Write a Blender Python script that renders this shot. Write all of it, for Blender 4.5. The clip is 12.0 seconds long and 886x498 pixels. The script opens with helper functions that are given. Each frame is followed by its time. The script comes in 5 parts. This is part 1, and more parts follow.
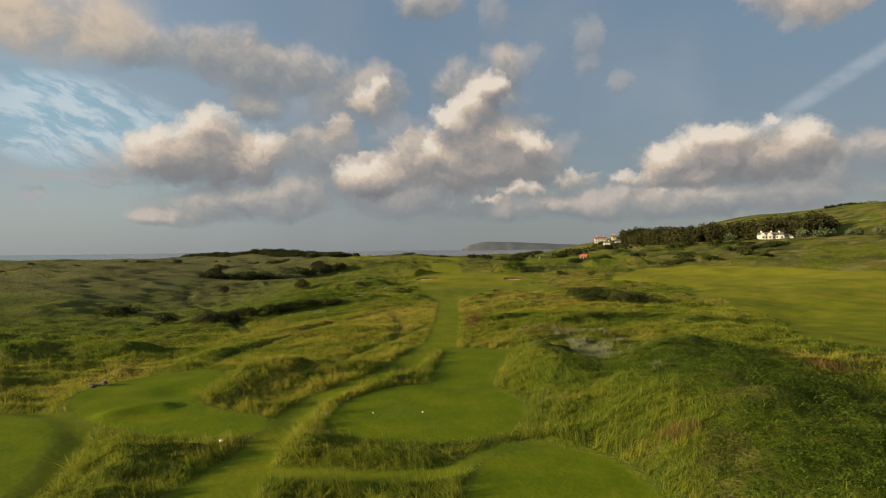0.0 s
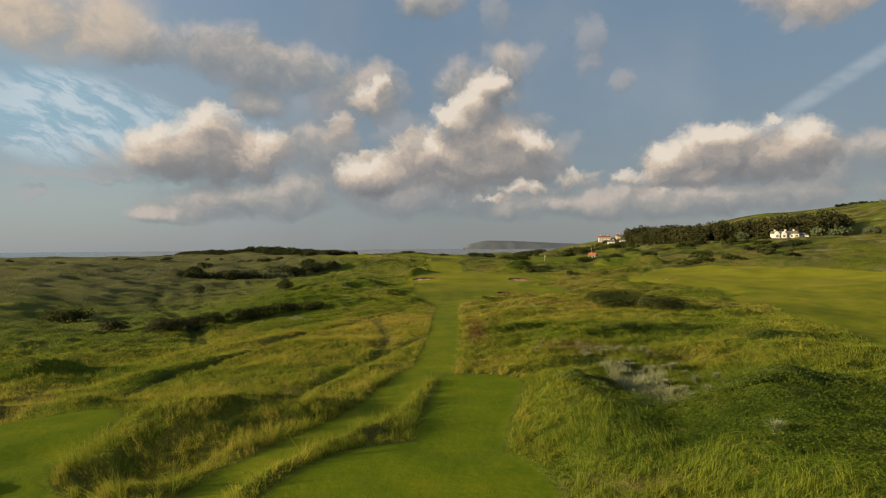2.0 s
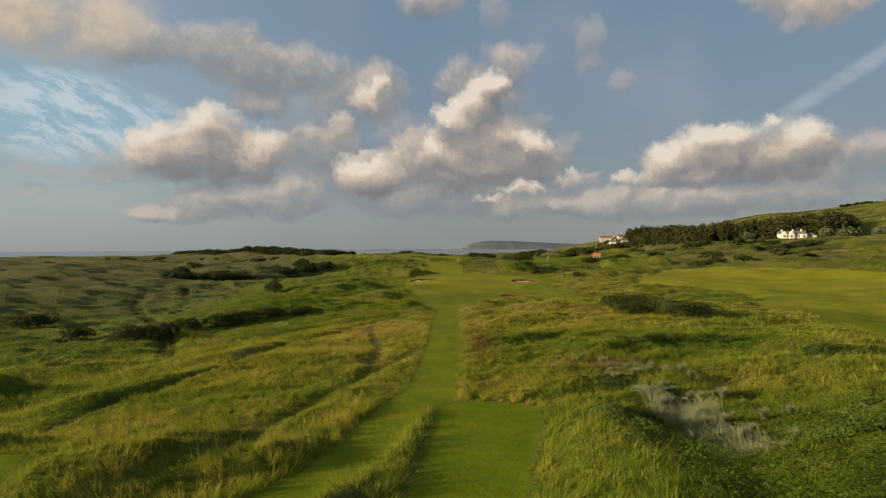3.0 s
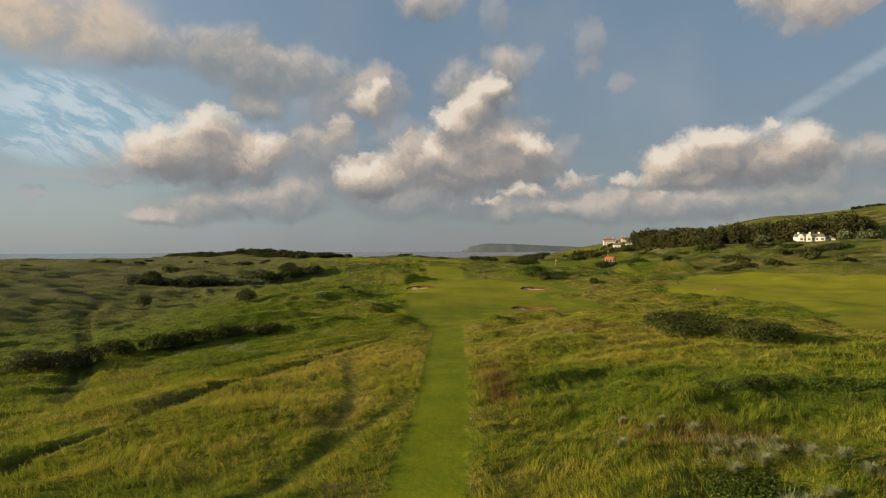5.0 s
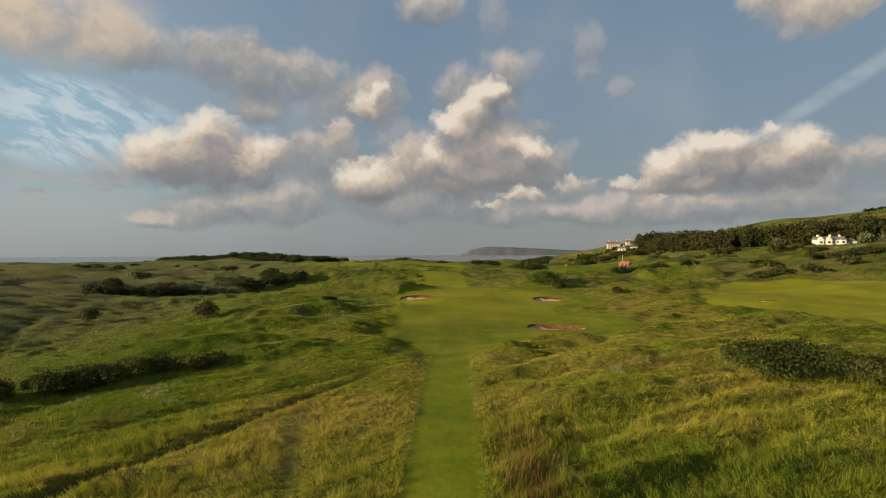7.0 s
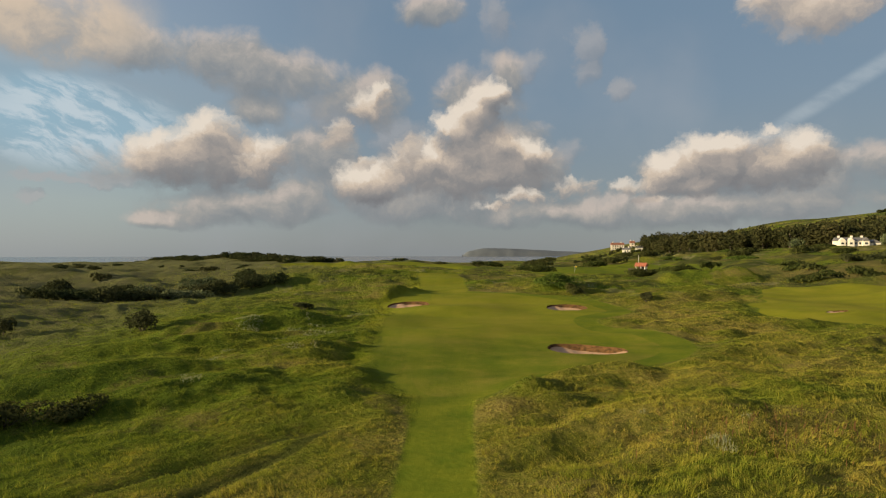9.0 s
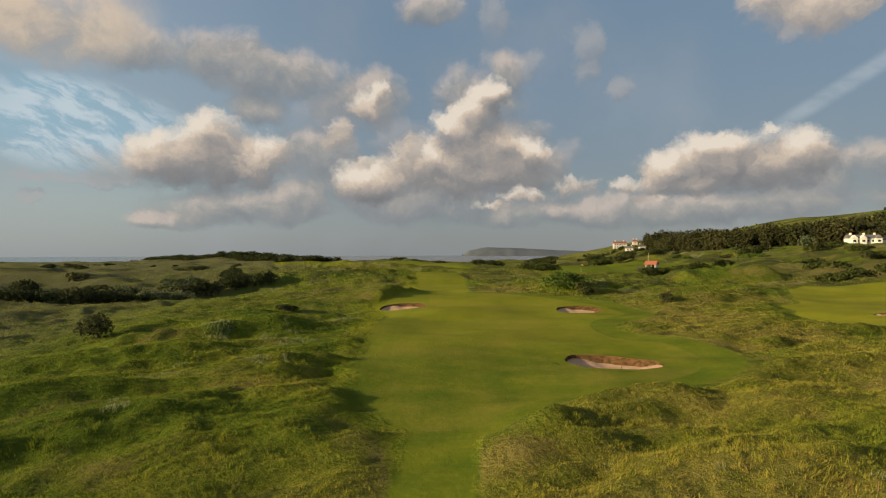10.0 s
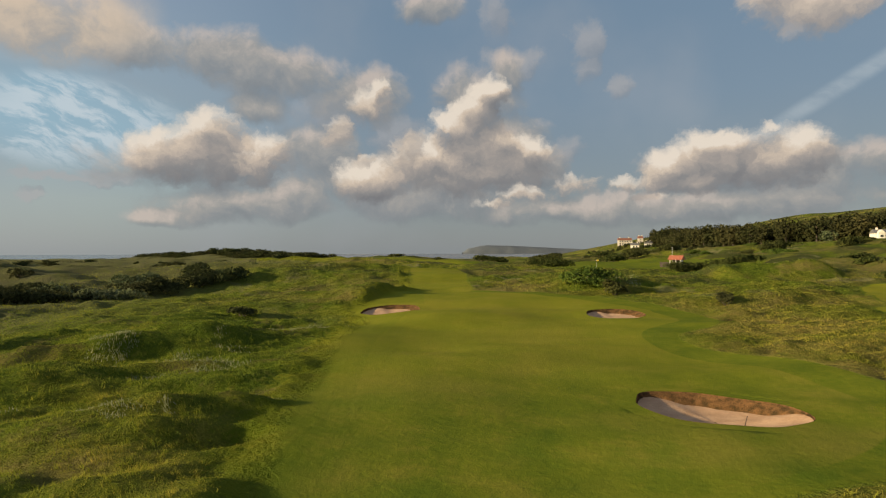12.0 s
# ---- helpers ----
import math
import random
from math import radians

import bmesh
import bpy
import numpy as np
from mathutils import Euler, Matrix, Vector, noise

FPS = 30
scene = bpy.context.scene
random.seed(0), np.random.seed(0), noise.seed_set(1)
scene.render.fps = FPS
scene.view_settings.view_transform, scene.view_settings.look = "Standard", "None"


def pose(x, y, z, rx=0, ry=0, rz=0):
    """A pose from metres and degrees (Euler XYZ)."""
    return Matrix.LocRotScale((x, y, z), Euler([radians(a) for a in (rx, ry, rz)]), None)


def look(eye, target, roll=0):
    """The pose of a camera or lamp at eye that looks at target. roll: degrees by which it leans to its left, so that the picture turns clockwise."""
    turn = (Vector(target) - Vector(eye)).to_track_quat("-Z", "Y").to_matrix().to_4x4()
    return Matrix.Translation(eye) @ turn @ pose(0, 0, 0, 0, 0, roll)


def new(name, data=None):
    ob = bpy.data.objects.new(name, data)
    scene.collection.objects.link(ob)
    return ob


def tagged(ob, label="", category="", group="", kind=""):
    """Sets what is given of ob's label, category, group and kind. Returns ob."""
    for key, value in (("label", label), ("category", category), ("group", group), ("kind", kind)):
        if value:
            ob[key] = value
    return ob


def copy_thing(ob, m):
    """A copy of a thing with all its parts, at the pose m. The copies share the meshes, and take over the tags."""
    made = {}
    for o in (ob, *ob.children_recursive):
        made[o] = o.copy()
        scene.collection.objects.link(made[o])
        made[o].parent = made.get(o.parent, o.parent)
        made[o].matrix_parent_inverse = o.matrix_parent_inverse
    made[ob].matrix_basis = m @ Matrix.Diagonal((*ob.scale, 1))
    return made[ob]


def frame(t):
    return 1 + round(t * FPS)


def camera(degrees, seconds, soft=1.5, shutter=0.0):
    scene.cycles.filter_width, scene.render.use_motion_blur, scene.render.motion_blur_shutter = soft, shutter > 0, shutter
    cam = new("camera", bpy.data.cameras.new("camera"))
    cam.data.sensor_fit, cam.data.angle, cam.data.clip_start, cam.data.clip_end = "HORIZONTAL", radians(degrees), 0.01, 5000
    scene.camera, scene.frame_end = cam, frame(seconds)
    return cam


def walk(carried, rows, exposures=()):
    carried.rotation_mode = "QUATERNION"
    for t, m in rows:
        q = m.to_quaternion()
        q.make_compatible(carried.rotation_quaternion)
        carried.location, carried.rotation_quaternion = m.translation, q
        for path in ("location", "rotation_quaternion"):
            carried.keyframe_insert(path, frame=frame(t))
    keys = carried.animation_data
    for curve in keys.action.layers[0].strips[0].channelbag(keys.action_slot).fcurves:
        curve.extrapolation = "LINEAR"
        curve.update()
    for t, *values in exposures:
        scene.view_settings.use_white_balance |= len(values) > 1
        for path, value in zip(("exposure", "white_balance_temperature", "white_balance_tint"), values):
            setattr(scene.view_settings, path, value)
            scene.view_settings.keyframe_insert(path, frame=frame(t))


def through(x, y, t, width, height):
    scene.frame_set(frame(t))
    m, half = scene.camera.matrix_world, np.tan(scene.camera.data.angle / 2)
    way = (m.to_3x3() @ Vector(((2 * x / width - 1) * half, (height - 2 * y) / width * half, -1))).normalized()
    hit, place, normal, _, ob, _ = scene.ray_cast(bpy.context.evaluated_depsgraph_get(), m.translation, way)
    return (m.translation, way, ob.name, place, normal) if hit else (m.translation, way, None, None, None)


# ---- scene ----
cam = camera(72.0, 12.0, soft=1.2)

PATH = [
    (0, (0.24, 3.833, 10.479), (0.206, 5.833, 10.475), -0.7),
    (0.5, (0.317, 7.55, 10.356), (0.283, 9.549, 10.351), -0.6),
    (1, (0.393, 11.362, 10.233), (0.358, 13.362, 10.228), -0.6),
    (1.5, (0.449, 15.344, 10.133), (0.414, 17.344, 10.127), -0.6),
    (2, (0.475, 19.476, 10.047), (0.438, 21.475, 10.039), -0.5),
    (2.5, (0.389, 23.765, 9.987), (0.354, 25.765, 9.979), -0.5),
    (3, (0.311, 28.183, 9.951), (0.276, 30.183, 9.943), -0.4),
    (5, (-0.116, 46.065, 9.982), (-0.149, 48.065, 9.983), -0.3),
    (5.5, (-0.199, 50.556, 10.018), (-0.232, 52.555, 10.023), -0.2),
    (6, (-0.248, 55.123, 10.063), (-0.282, 57.122, 10.073), -0.3),
    (6.5, (-0.34, 59.815, 10.102), (-0.373, 61.814, 10.113), -0.3),
    (7, (-0.37, 64.554, 10.117), (-0.402, 66.554, 10.129), -0.3),
    (9, (-0.117, 83.366, 9.728), (-0.148, 85.365, 9.744), -0.1),
    (9.5, (-0.058, 88.107, 9.563), (-0.089, 90.107, 9.577), -0.2),
    (10, (-0.029, 92.891, 9.319), (-0.06, 94.89, 9.333), -0.2),
    (10.5, (-0.024, 97.669, 9.035), (-0.055, 99.669, 9.046), -0.1),
    (11, (-0.046, 102.442, 8.7), (-0.076, 104.441, 8.711), -0.1),
    (11.5, (-0.062, 107.188, 8.411), (-0.093, 109.188, 8.421), -0.0),
    (12, (-0.089, 111.857, 8.2), (-0.12, 113.856, 8.208), -0.2),
]
walk(cam, [(t, look(eye, target, roll)) for t, eye, target, roll in PATH], [(0.0, 0.85), (12.0, 0.85)])

# sun low, square to the left of the flight
SUN_ELEVATION, SUN_AZIMUTH = 12.5, -106.0


def world_group(name, cores, soft):
    """A node group: how deep a direction (azimuth, elevation) lies inside the nearest cloud core."""
    g = bpy.data.node_groups.new(name, "ShaderNodeTree")
    g.interface.new_socket("at", in_out="INPUT", socket_type="NodeSocketVector")
    g.interface.new_socket("depth", in_out="OUTPUT", socket_type="NodeSocketFloat")
    ins, outs = g.nodes.new("NodeGroupInput"), g.nodes.new("NodeGroupOutput")
    last = None
    for az, el, ra, re in cores:
        a, e, p, q = radians(az), radians(el), radians(ra), radians(re)
        fit = g.nodes.new("ShaderNodeVectorMath")
        fit.operation = "MULTIPLY_ADD"
        fit.inputs[1].default_value = (1 / p, 1 / q, 0)
        fit.inputs[2].default_value = (-a / p, -e / q, 0)
        g.links.new(ins.outputs[0], fit.inputs[0])
        ln = g.nodes.new("ShaderNodeVectorMath")
        ln.operation = "LENGTH"
        g.links.new(fit.outputs[0], ln.inputs[0])
        out = ln.outputs["Value"]
        if last is not None:
            mn = g.nodes.new("ShaderNodeMath")
            mn.operation = "SMOOTH_MIN"
            mn.inputs[2].default_value = soft
            g.links.new(last, mn.inputs[0])
            g.links.new(out, mn.inputs[1])
            out = mn.outputs[0]
        last = out
    inv = g.nodes.new("ShaderNodeMath")
    inv.operation = "SUBTRACT"
    inv.inputs[0].default_value = 1.0
    sq = g.nodes.new("ShaderNodeMath")
    sq.operation = "MULTIPLY"
    g.links.new(last, sq.inputs[0])
    g.links.new(last, sq.inputs[1])
    g.links.new(sq.outputs[0], inv.inputs[1])
    g.links.new(inv.outputs[0], outs.inputs[0])
    return g


class Net:
    """Shortcuts for node trees."""

    def __init__(self, tree):
        self.t = tree

    def put(self, socket, value):
        if value is None:
            return
        if hasattr(value, "is_output"):
            self.t.links.new(value, socket)
        else:
            socket.default_value = value

    def math(self, op, a, b=None, c=None, clamp=False):
        n = self.t.nodes.new("ShaderNodeMath")
        n.operation, n.use_clamp = op, clamp
        for s, v in zip(n.inputs, (a, b, c)):
            self.put(s, v)
        return n.outputs[0]

    def vec(self, op, a, b=None, c=None):
        n = self.t.nodes.new("ShaderNodeVectorMath")
        n.operation = op
        for s, v in zip(n.inputs, (a, b, c)):
            self.put(s, v)
        return n.outputs["Value"] if op in ("LENGTH", "DOT_PRODUCT") else n.outputs[0]

    def noise(self, at, scale, detail=4, rough=0.55, lac=2.0, colour=False, distort=0.0):
        n = self.t.nodes.new("ShaderNodeTexNoise")
        self.put(n.inputs["Vector"], at)
        n.inputs["Scale"].default_value, n.inputs["Detail"].default_value = scale, detail
        n.inputs["Roughness"].default_value, n.inputs["Lacunarity"].default_value = rough, lac
        n.inputs["Distortion"].default_value = distort
        return n.outputs[1 if colour else 0]

    def ramp(self, f, stops, mode="LINEAR"):
        n = self.t.nodes.new("ShaderNodeValToRGB")
        n.color_ramp.interpolation = mode
        el = n.color_ramp.elements
        while len(el) < len(stops):
            el.new(0.5)
        for e, (p, c) in zip(el, stops):
            e.position, e.color = p, (*c, 1) if len(c) == 3 else c
        self.put(n.inputs[0], f)
        return n.outputs[0]

    def mix(self, f, a, b, blend="MIX"):
        n = self.t.nodes.new("ShaderNodeMix")
        n.data_type, n.blend_type = "RGBA", blend
        self.put(n.inputs[0], f)
        for s, v in ((n.inputs[6], a), (n.inputs[7], b)):
            self.put(s, (*v, 1) if isinstance(v, tuple) and len(v) == 3 else v)
        return n.outputs[2]

    def step(self, v, lo, hi, to0=0.0, to1=1.0, smooth=True):
        n = self.t.nodes.new("ShaderNodeMapRange")
        n.interpolation_type = "SMOOTHSTEP" if smooth else "LINEAR"
        for s, x in zip(n.inputs, (v, lo, hi, to0, to1)):
            self.put(s, x)
        return n.outputs[0]

    def group(self, g, at):
        n = self.t.nodes.new("ShaderNodeGroup")
        n.node_tree = g
        self.put(n.inputs[0], at)
        return n.outputs[0]

    def attr(self, name, which=2):
        n = self.t.nodes.new("ShaderNodeAttribute")
        n.attribute_name = name
        return n.outputs[which]


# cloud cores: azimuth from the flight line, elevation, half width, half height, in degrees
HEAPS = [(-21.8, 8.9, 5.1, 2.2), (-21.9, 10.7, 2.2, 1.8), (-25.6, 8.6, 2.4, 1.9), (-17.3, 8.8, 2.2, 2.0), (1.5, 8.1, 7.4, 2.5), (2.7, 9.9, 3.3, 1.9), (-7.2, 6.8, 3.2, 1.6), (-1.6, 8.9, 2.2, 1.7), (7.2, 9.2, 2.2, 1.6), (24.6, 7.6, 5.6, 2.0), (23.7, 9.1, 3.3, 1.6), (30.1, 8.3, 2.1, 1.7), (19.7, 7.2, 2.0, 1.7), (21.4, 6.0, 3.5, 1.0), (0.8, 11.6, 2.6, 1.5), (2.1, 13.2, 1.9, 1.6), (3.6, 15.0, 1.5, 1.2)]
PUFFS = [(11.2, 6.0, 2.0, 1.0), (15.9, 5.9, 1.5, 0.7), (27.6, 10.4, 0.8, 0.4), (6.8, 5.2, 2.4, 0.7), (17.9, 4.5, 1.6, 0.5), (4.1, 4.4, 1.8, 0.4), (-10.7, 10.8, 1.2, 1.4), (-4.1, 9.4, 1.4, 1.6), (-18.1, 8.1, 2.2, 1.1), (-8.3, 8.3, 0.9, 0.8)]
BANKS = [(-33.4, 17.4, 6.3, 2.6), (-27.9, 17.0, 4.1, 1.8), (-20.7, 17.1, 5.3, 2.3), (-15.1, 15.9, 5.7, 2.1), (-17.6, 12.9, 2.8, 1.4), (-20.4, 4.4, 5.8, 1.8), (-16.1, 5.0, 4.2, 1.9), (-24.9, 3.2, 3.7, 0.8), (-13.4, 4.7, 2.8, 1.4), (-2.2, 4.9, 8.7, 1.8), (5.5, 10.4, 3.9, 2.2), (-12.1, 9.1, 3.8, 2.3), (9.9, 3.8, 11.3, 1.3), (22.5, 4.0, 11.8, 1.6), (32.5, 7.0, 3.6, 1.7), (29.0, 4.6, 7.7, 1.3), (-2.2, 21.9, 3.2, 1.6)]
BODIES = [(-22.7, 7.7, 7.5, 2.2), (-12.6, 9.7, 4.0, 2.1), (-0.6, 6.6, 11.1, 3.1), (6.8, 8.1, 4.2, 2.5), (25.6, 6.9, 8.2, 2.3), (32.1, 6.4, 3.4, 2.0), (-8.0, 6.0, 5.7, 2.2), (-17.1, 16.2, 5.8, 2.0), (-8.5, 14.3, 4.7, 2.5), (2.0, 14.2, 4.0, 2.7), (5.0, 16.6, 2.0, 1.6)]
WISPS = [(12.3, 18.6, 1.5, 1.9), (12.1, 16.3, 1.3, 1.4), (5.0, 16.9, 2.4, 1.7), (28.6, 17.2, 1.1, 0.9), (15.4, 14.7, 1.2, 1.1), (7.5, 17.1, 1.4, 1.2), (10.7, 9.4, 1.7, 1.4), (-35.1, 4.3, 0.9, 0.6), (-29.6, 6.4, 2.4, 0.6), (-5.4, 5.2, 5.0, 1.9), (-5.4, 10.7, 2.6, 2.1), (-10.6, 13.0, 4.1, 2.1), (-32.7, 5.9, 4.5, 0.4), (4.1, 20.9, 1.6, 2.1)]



def build_world():
    world = bpy.data.worlds.new("world")
    scene.world = world
    world.use_nodes = True
    tree = world.node_tree
    n = Net(tree)
    tc = tree.nodes.new("ShaderNodeTexCoord")
    sep = tree.nodes.new("ShaderNodeSeparateXYZ")
    tree.links.new(tc.outputs["Generated"], sep.inputs[0])
    dx, dy, dz = sep.outputs
    az = n.math("ARCTAN2", dx, dy)
    flat = n.math("SQRT", n.math("ADD", n.math("MULTIPLY", dx, dx), n.math("MULTIPLY", dy, dy)))
    el = n.math("ARCTAN2", dz, flat)
    comb = tree.nodes.new("ShaderNodeCombineXYZ")
    tree.links.new(az, comb.inputs[0])
    tree.links.new(el, comb.inputs[1])
    here = comb.outputs[0]
    # clear sky, with a thin even veil
    sky = tree.nodes.new("ShaderNodeTexSky")
    sky.sky_type, sky.sun_disc = "NISHITA", False
    sky.sun_elevation, sky.sun_rotation = radians(SUN_ELEVATION), radians(SUN_AZIMUTH)
    clear = n.vec("SCALE", sky.outputs[0])
    clear.node.inputs["Scale"].default_value = 0.09
    up = n.step(el, -0.02, 0.62, smooth=False)
    veil_r = n.ramp(up, [(0.0, (0.263, 0.285, 0.297)), (0.12, (0.243, 0.28, 0.305)), (0.4, (0.20, 0.275, 0.355)), (0.75, (0.167, 0.256, 0.362)), (1.0, (0.147, 0.237, 0.352))])
    veil_l = n.ramp(up, [(0.0, (0.31, 0.335, 0.35)), (0.15, (0.37, 0.43, 0.43)), (0.32, (0.30, 0.43, 0.50)), (0.6, (0.28, 0.36, 0.46)), (1.0, (0.25, 0.30, 0.38))])
    veil = n.mix(n.step(az, -0.62, -0.05), veil_l, veil_r)
    broad = n.noise(here, 3.2, 4, 0.5)
    veil = n.mix(n.step(broad, 0.42, 0.72, 0.0, 0.55), veil, (0.33, 0.36, 0.40))
    base = n.mix(0.82, clear, veil)
    warp = n.vec("MULTIPLY_ADD", n.vec("SUBTRACT", n.noise(here, 11, 5, 0.55, colour=True), (0.5, 0.5, 0.5)), (0.06, 0.045, 0.0), here)
    toward = (-0.008, 0.020, 0.0)
    curl = n.vec("MULTIPLY_ADD", n.vec("SUBTRACT", n.noise(here, 46, 6, 0.62, colour=True), (0.5, 0.5, 0.5)), (0.040, 0.026, 0.0), warp)

    def layer(under, core, at, freq, ragged, lo, hi, gain, bias, tones, cover=1.0, broad=0.0):
        fine = n.noise(at, freq, 8, 0.6)
        d1 = n.math("MULTIPLY_ADD", n.math("SUBTRACT", fine, 0.5), ragged, n.group(core, at))
        at2 = n.vec("ADD", at, toward)
        fine2 = n.noise(at2, freq, 8, 0.6)
        d2 = n.math("MULTIPLY_ADD", n.math("SUBTRACT", fine2, 0.5), ragged, n.group(core, at2))
        lit = n.math("MULTIPLY_ADD", n.math("SUBTRACT", d1, d2), gain, bias, clamp=not broad)
        if broad:
            side = n.math("SUBTRACT", n.group(core, here), n.group(core, n.vec("ADD", here, (-0.016, 0.034, 0.0))))
            lit = n.math("MULTIPLY_ADD", side, broad, lit, clamp=True)
        return n.mix(n.step(d1, lo, hi, 0.0, cover), under, n.ramp(lit, tones))

    # high streaks
    rot = tree.nodes.new("ShaderNodeMapping")
    rot.inputs["Scale"].default_value = (9.0, 30.0, 1.0)
    turn = tree.nodes.new("ShaderNodeMapping")
    turn.inputs["Rotation"].default_value = (0, 0, radians(22))
    tree.links.new(warp, turn.inputs[0])
    tree.links.new(turn.outputs[0], rot.inputs[0])
    streak = n.noise(rot.outputs[0], 1.6, 7, 0.62)
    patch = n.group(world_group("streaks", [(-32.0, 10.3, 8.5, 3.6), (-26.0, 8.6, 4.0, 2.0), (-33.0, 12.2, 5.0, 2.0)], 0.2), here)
    wisp = n.math("MULTIPLY", n.step(streak, 0.43, 0.60), n.step(patch, -0.35, 0.9))
    blue = n.mix(n.math("MULTIPLY", n.step(patch, -0.4, 0.9), 0.6), base, (0.29, 0.46, 0.57))
    base = n.mix(n.math("MULTIPLY", wisp, 0.55), blue, (0.66, 0.70, 0.72))
    ray = tree.nodes.new("ShaderNodeMapping")
    ray.inputs["Location"].default_value = (-0.575, -0.228, 0)
    ray2 = tree.nodes.new("ShaderNodeMapping")
    ray2.inputs["Rotation"].default_value = (0, 0, radians(-29))
    tree.links.new(here, ray.inputs[0])
    tree.links.new(ray.outputs[0], ray2.inputs[0])
    band = n.step(n.vec("LENGTH", n.vec("MULTIPLY", ray2.outputs[0], (4.4, 72.0, 0.0))), 1.15, 0.25)
    base = n.mix(n.math("MULTIPLY", band, n.step(streak, 0.2, 0.7, 0.2, 0.6)), base, (0.42, 0.48, 0.52))
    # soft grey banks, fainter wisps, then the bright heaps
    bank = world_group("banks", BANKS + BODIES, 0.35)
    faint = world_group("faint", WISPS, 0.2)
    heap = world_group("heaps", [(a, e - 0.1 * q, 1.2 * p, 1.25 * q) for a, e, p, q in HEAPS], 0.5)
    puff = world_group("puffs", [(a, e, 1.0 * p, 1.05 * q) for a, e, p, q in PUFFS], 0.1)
    warm = n.mix(n.step(az, -0.25, -0.62), (0.40, 0.36, 0.335), (0.60, 0.46, 0.35))
    grey = (0.20, 0.217, 0.232)
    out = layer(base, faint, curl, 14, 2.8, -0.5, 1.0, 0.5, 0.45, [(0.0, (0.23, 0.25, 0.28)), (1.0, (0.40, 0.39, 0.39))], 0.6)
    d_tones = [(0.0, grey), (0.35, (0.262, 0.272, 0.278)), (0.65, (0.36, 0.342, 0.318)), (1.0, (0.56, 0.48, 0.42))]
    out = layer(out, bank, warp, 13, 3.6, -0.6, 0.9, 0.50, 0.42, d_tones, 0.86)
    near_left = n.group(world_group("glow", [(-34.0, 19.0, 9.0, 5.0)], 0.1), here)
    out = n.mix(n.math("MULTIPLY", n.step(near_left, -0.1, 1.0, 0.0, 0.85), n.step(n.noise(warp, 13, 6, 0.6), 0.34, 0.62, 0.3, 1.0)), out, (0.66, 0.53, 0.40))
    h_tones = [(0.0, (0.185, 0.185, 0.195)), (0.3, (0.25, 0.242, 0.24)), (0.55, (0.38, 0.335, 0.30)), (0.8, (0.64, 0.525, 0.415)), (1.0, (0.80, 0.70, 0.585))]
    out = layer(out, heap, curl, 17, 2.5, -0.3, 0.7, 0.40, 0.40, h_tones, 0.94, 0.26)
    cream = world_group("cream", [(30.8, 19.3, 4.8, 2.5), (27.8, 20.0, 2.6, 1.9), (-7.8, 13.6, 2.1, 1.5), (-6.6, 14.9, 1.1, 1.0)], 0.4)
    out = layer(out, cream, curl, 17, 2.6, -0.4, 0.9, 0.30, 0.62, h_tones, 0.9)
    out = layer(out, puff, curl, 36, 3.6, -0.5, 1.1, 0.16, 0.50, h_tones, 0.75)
    # the rest of the sky, behind and overhead, carries the same kind of broken cloud
    wide = n.noise(tc.outputs["Generated"], 2.6, 5, 0.55)
    beyond = n.step(n.math("ABSOLUTE", az), 0.75, 1.2)
    over = n.step(el, 0.45, 0.7)
    rest = n.math("MULTIPLY", n.math("MAXIMUM", beyond, over), n.step(wide, 0.46, 0.62))
    out = n.mix(n.math("MULTIPLY", rest, n.step(el, 0.0, 0.15)), out, (0.42, 0.40, 0.39))
    # below the rim of the world
    out = n.mix(n.step(el, -0.001, -0.02), out, (0.10, 0.12, 0.12))
    tree.links.new(out, tree.nodes["Background"].inputs[0])
    tree.nodes["Background"].inputs[1].default_value = 0.56


build_world()
sun = new("sun", bpy.data.lights.new("sun", "SUN"))
sun.data.energy, sun.data.angle, sun.data.color = 5.0, radians(2.0), (1.0, 0.79, 0.45)
sa, se = radians(SUN_AZIMUTH), radians(SUN_ELEVATION)
sun.matrix_world = look((0, 0, 0), (-math.sin(sa) * math.cos(se), -math.cos(sa) * math.cos(se), -math.sin(se)))
sun.location = (-200, -80, 120)


# ---- land form ----
def vnoise(x, y, seed=0):
    """Smooth value noise, 0 to 1, for arrays."""
    xi, yi = np.floor(x).astype(np.int64), np.floor(y).astype(np.int64)
    fx, fy = x - xi, y - yi
    fx, fy = fx * fx * (3 - 2 * fx), fy * fy * (3 - 2 * fy)

    def h(i, j):
        v = (i * 374761393 + j * 668265263 + seed * 1442695041) & 0xFFFFFFFF
        v = ((v ^ (v >> 13)) * 1274126177) & 0xFFFFFFFF
        return ((v ^ (v >> 16)) & 0xFFFF) / 65535.0

    a, b, c, d = h(xi, yi), h(xi + 1, yi), h(xi, yi + 1), h(xi + 1, yi + 1)
    return (a * (1 - fx) + b * fx) * (1 - fy) + (c * (1 - fx) + d * fx) * fy


def fbm(x, y, octaves=4, seed=0):
    s, amp, tot = 0.0, 1.0, 0.0
    for k in range(octaves):
        s = s + amp * vnoise(x * 2**k + 17.3 * k, y * 2**k - 9.1 * k, seed + k)
        tot += amp
        amp *= 0.5
    return s / tot


def smooth(v):
    v = np.clip(v, 0, 1)
    return v * v * (3 - 2 * v)


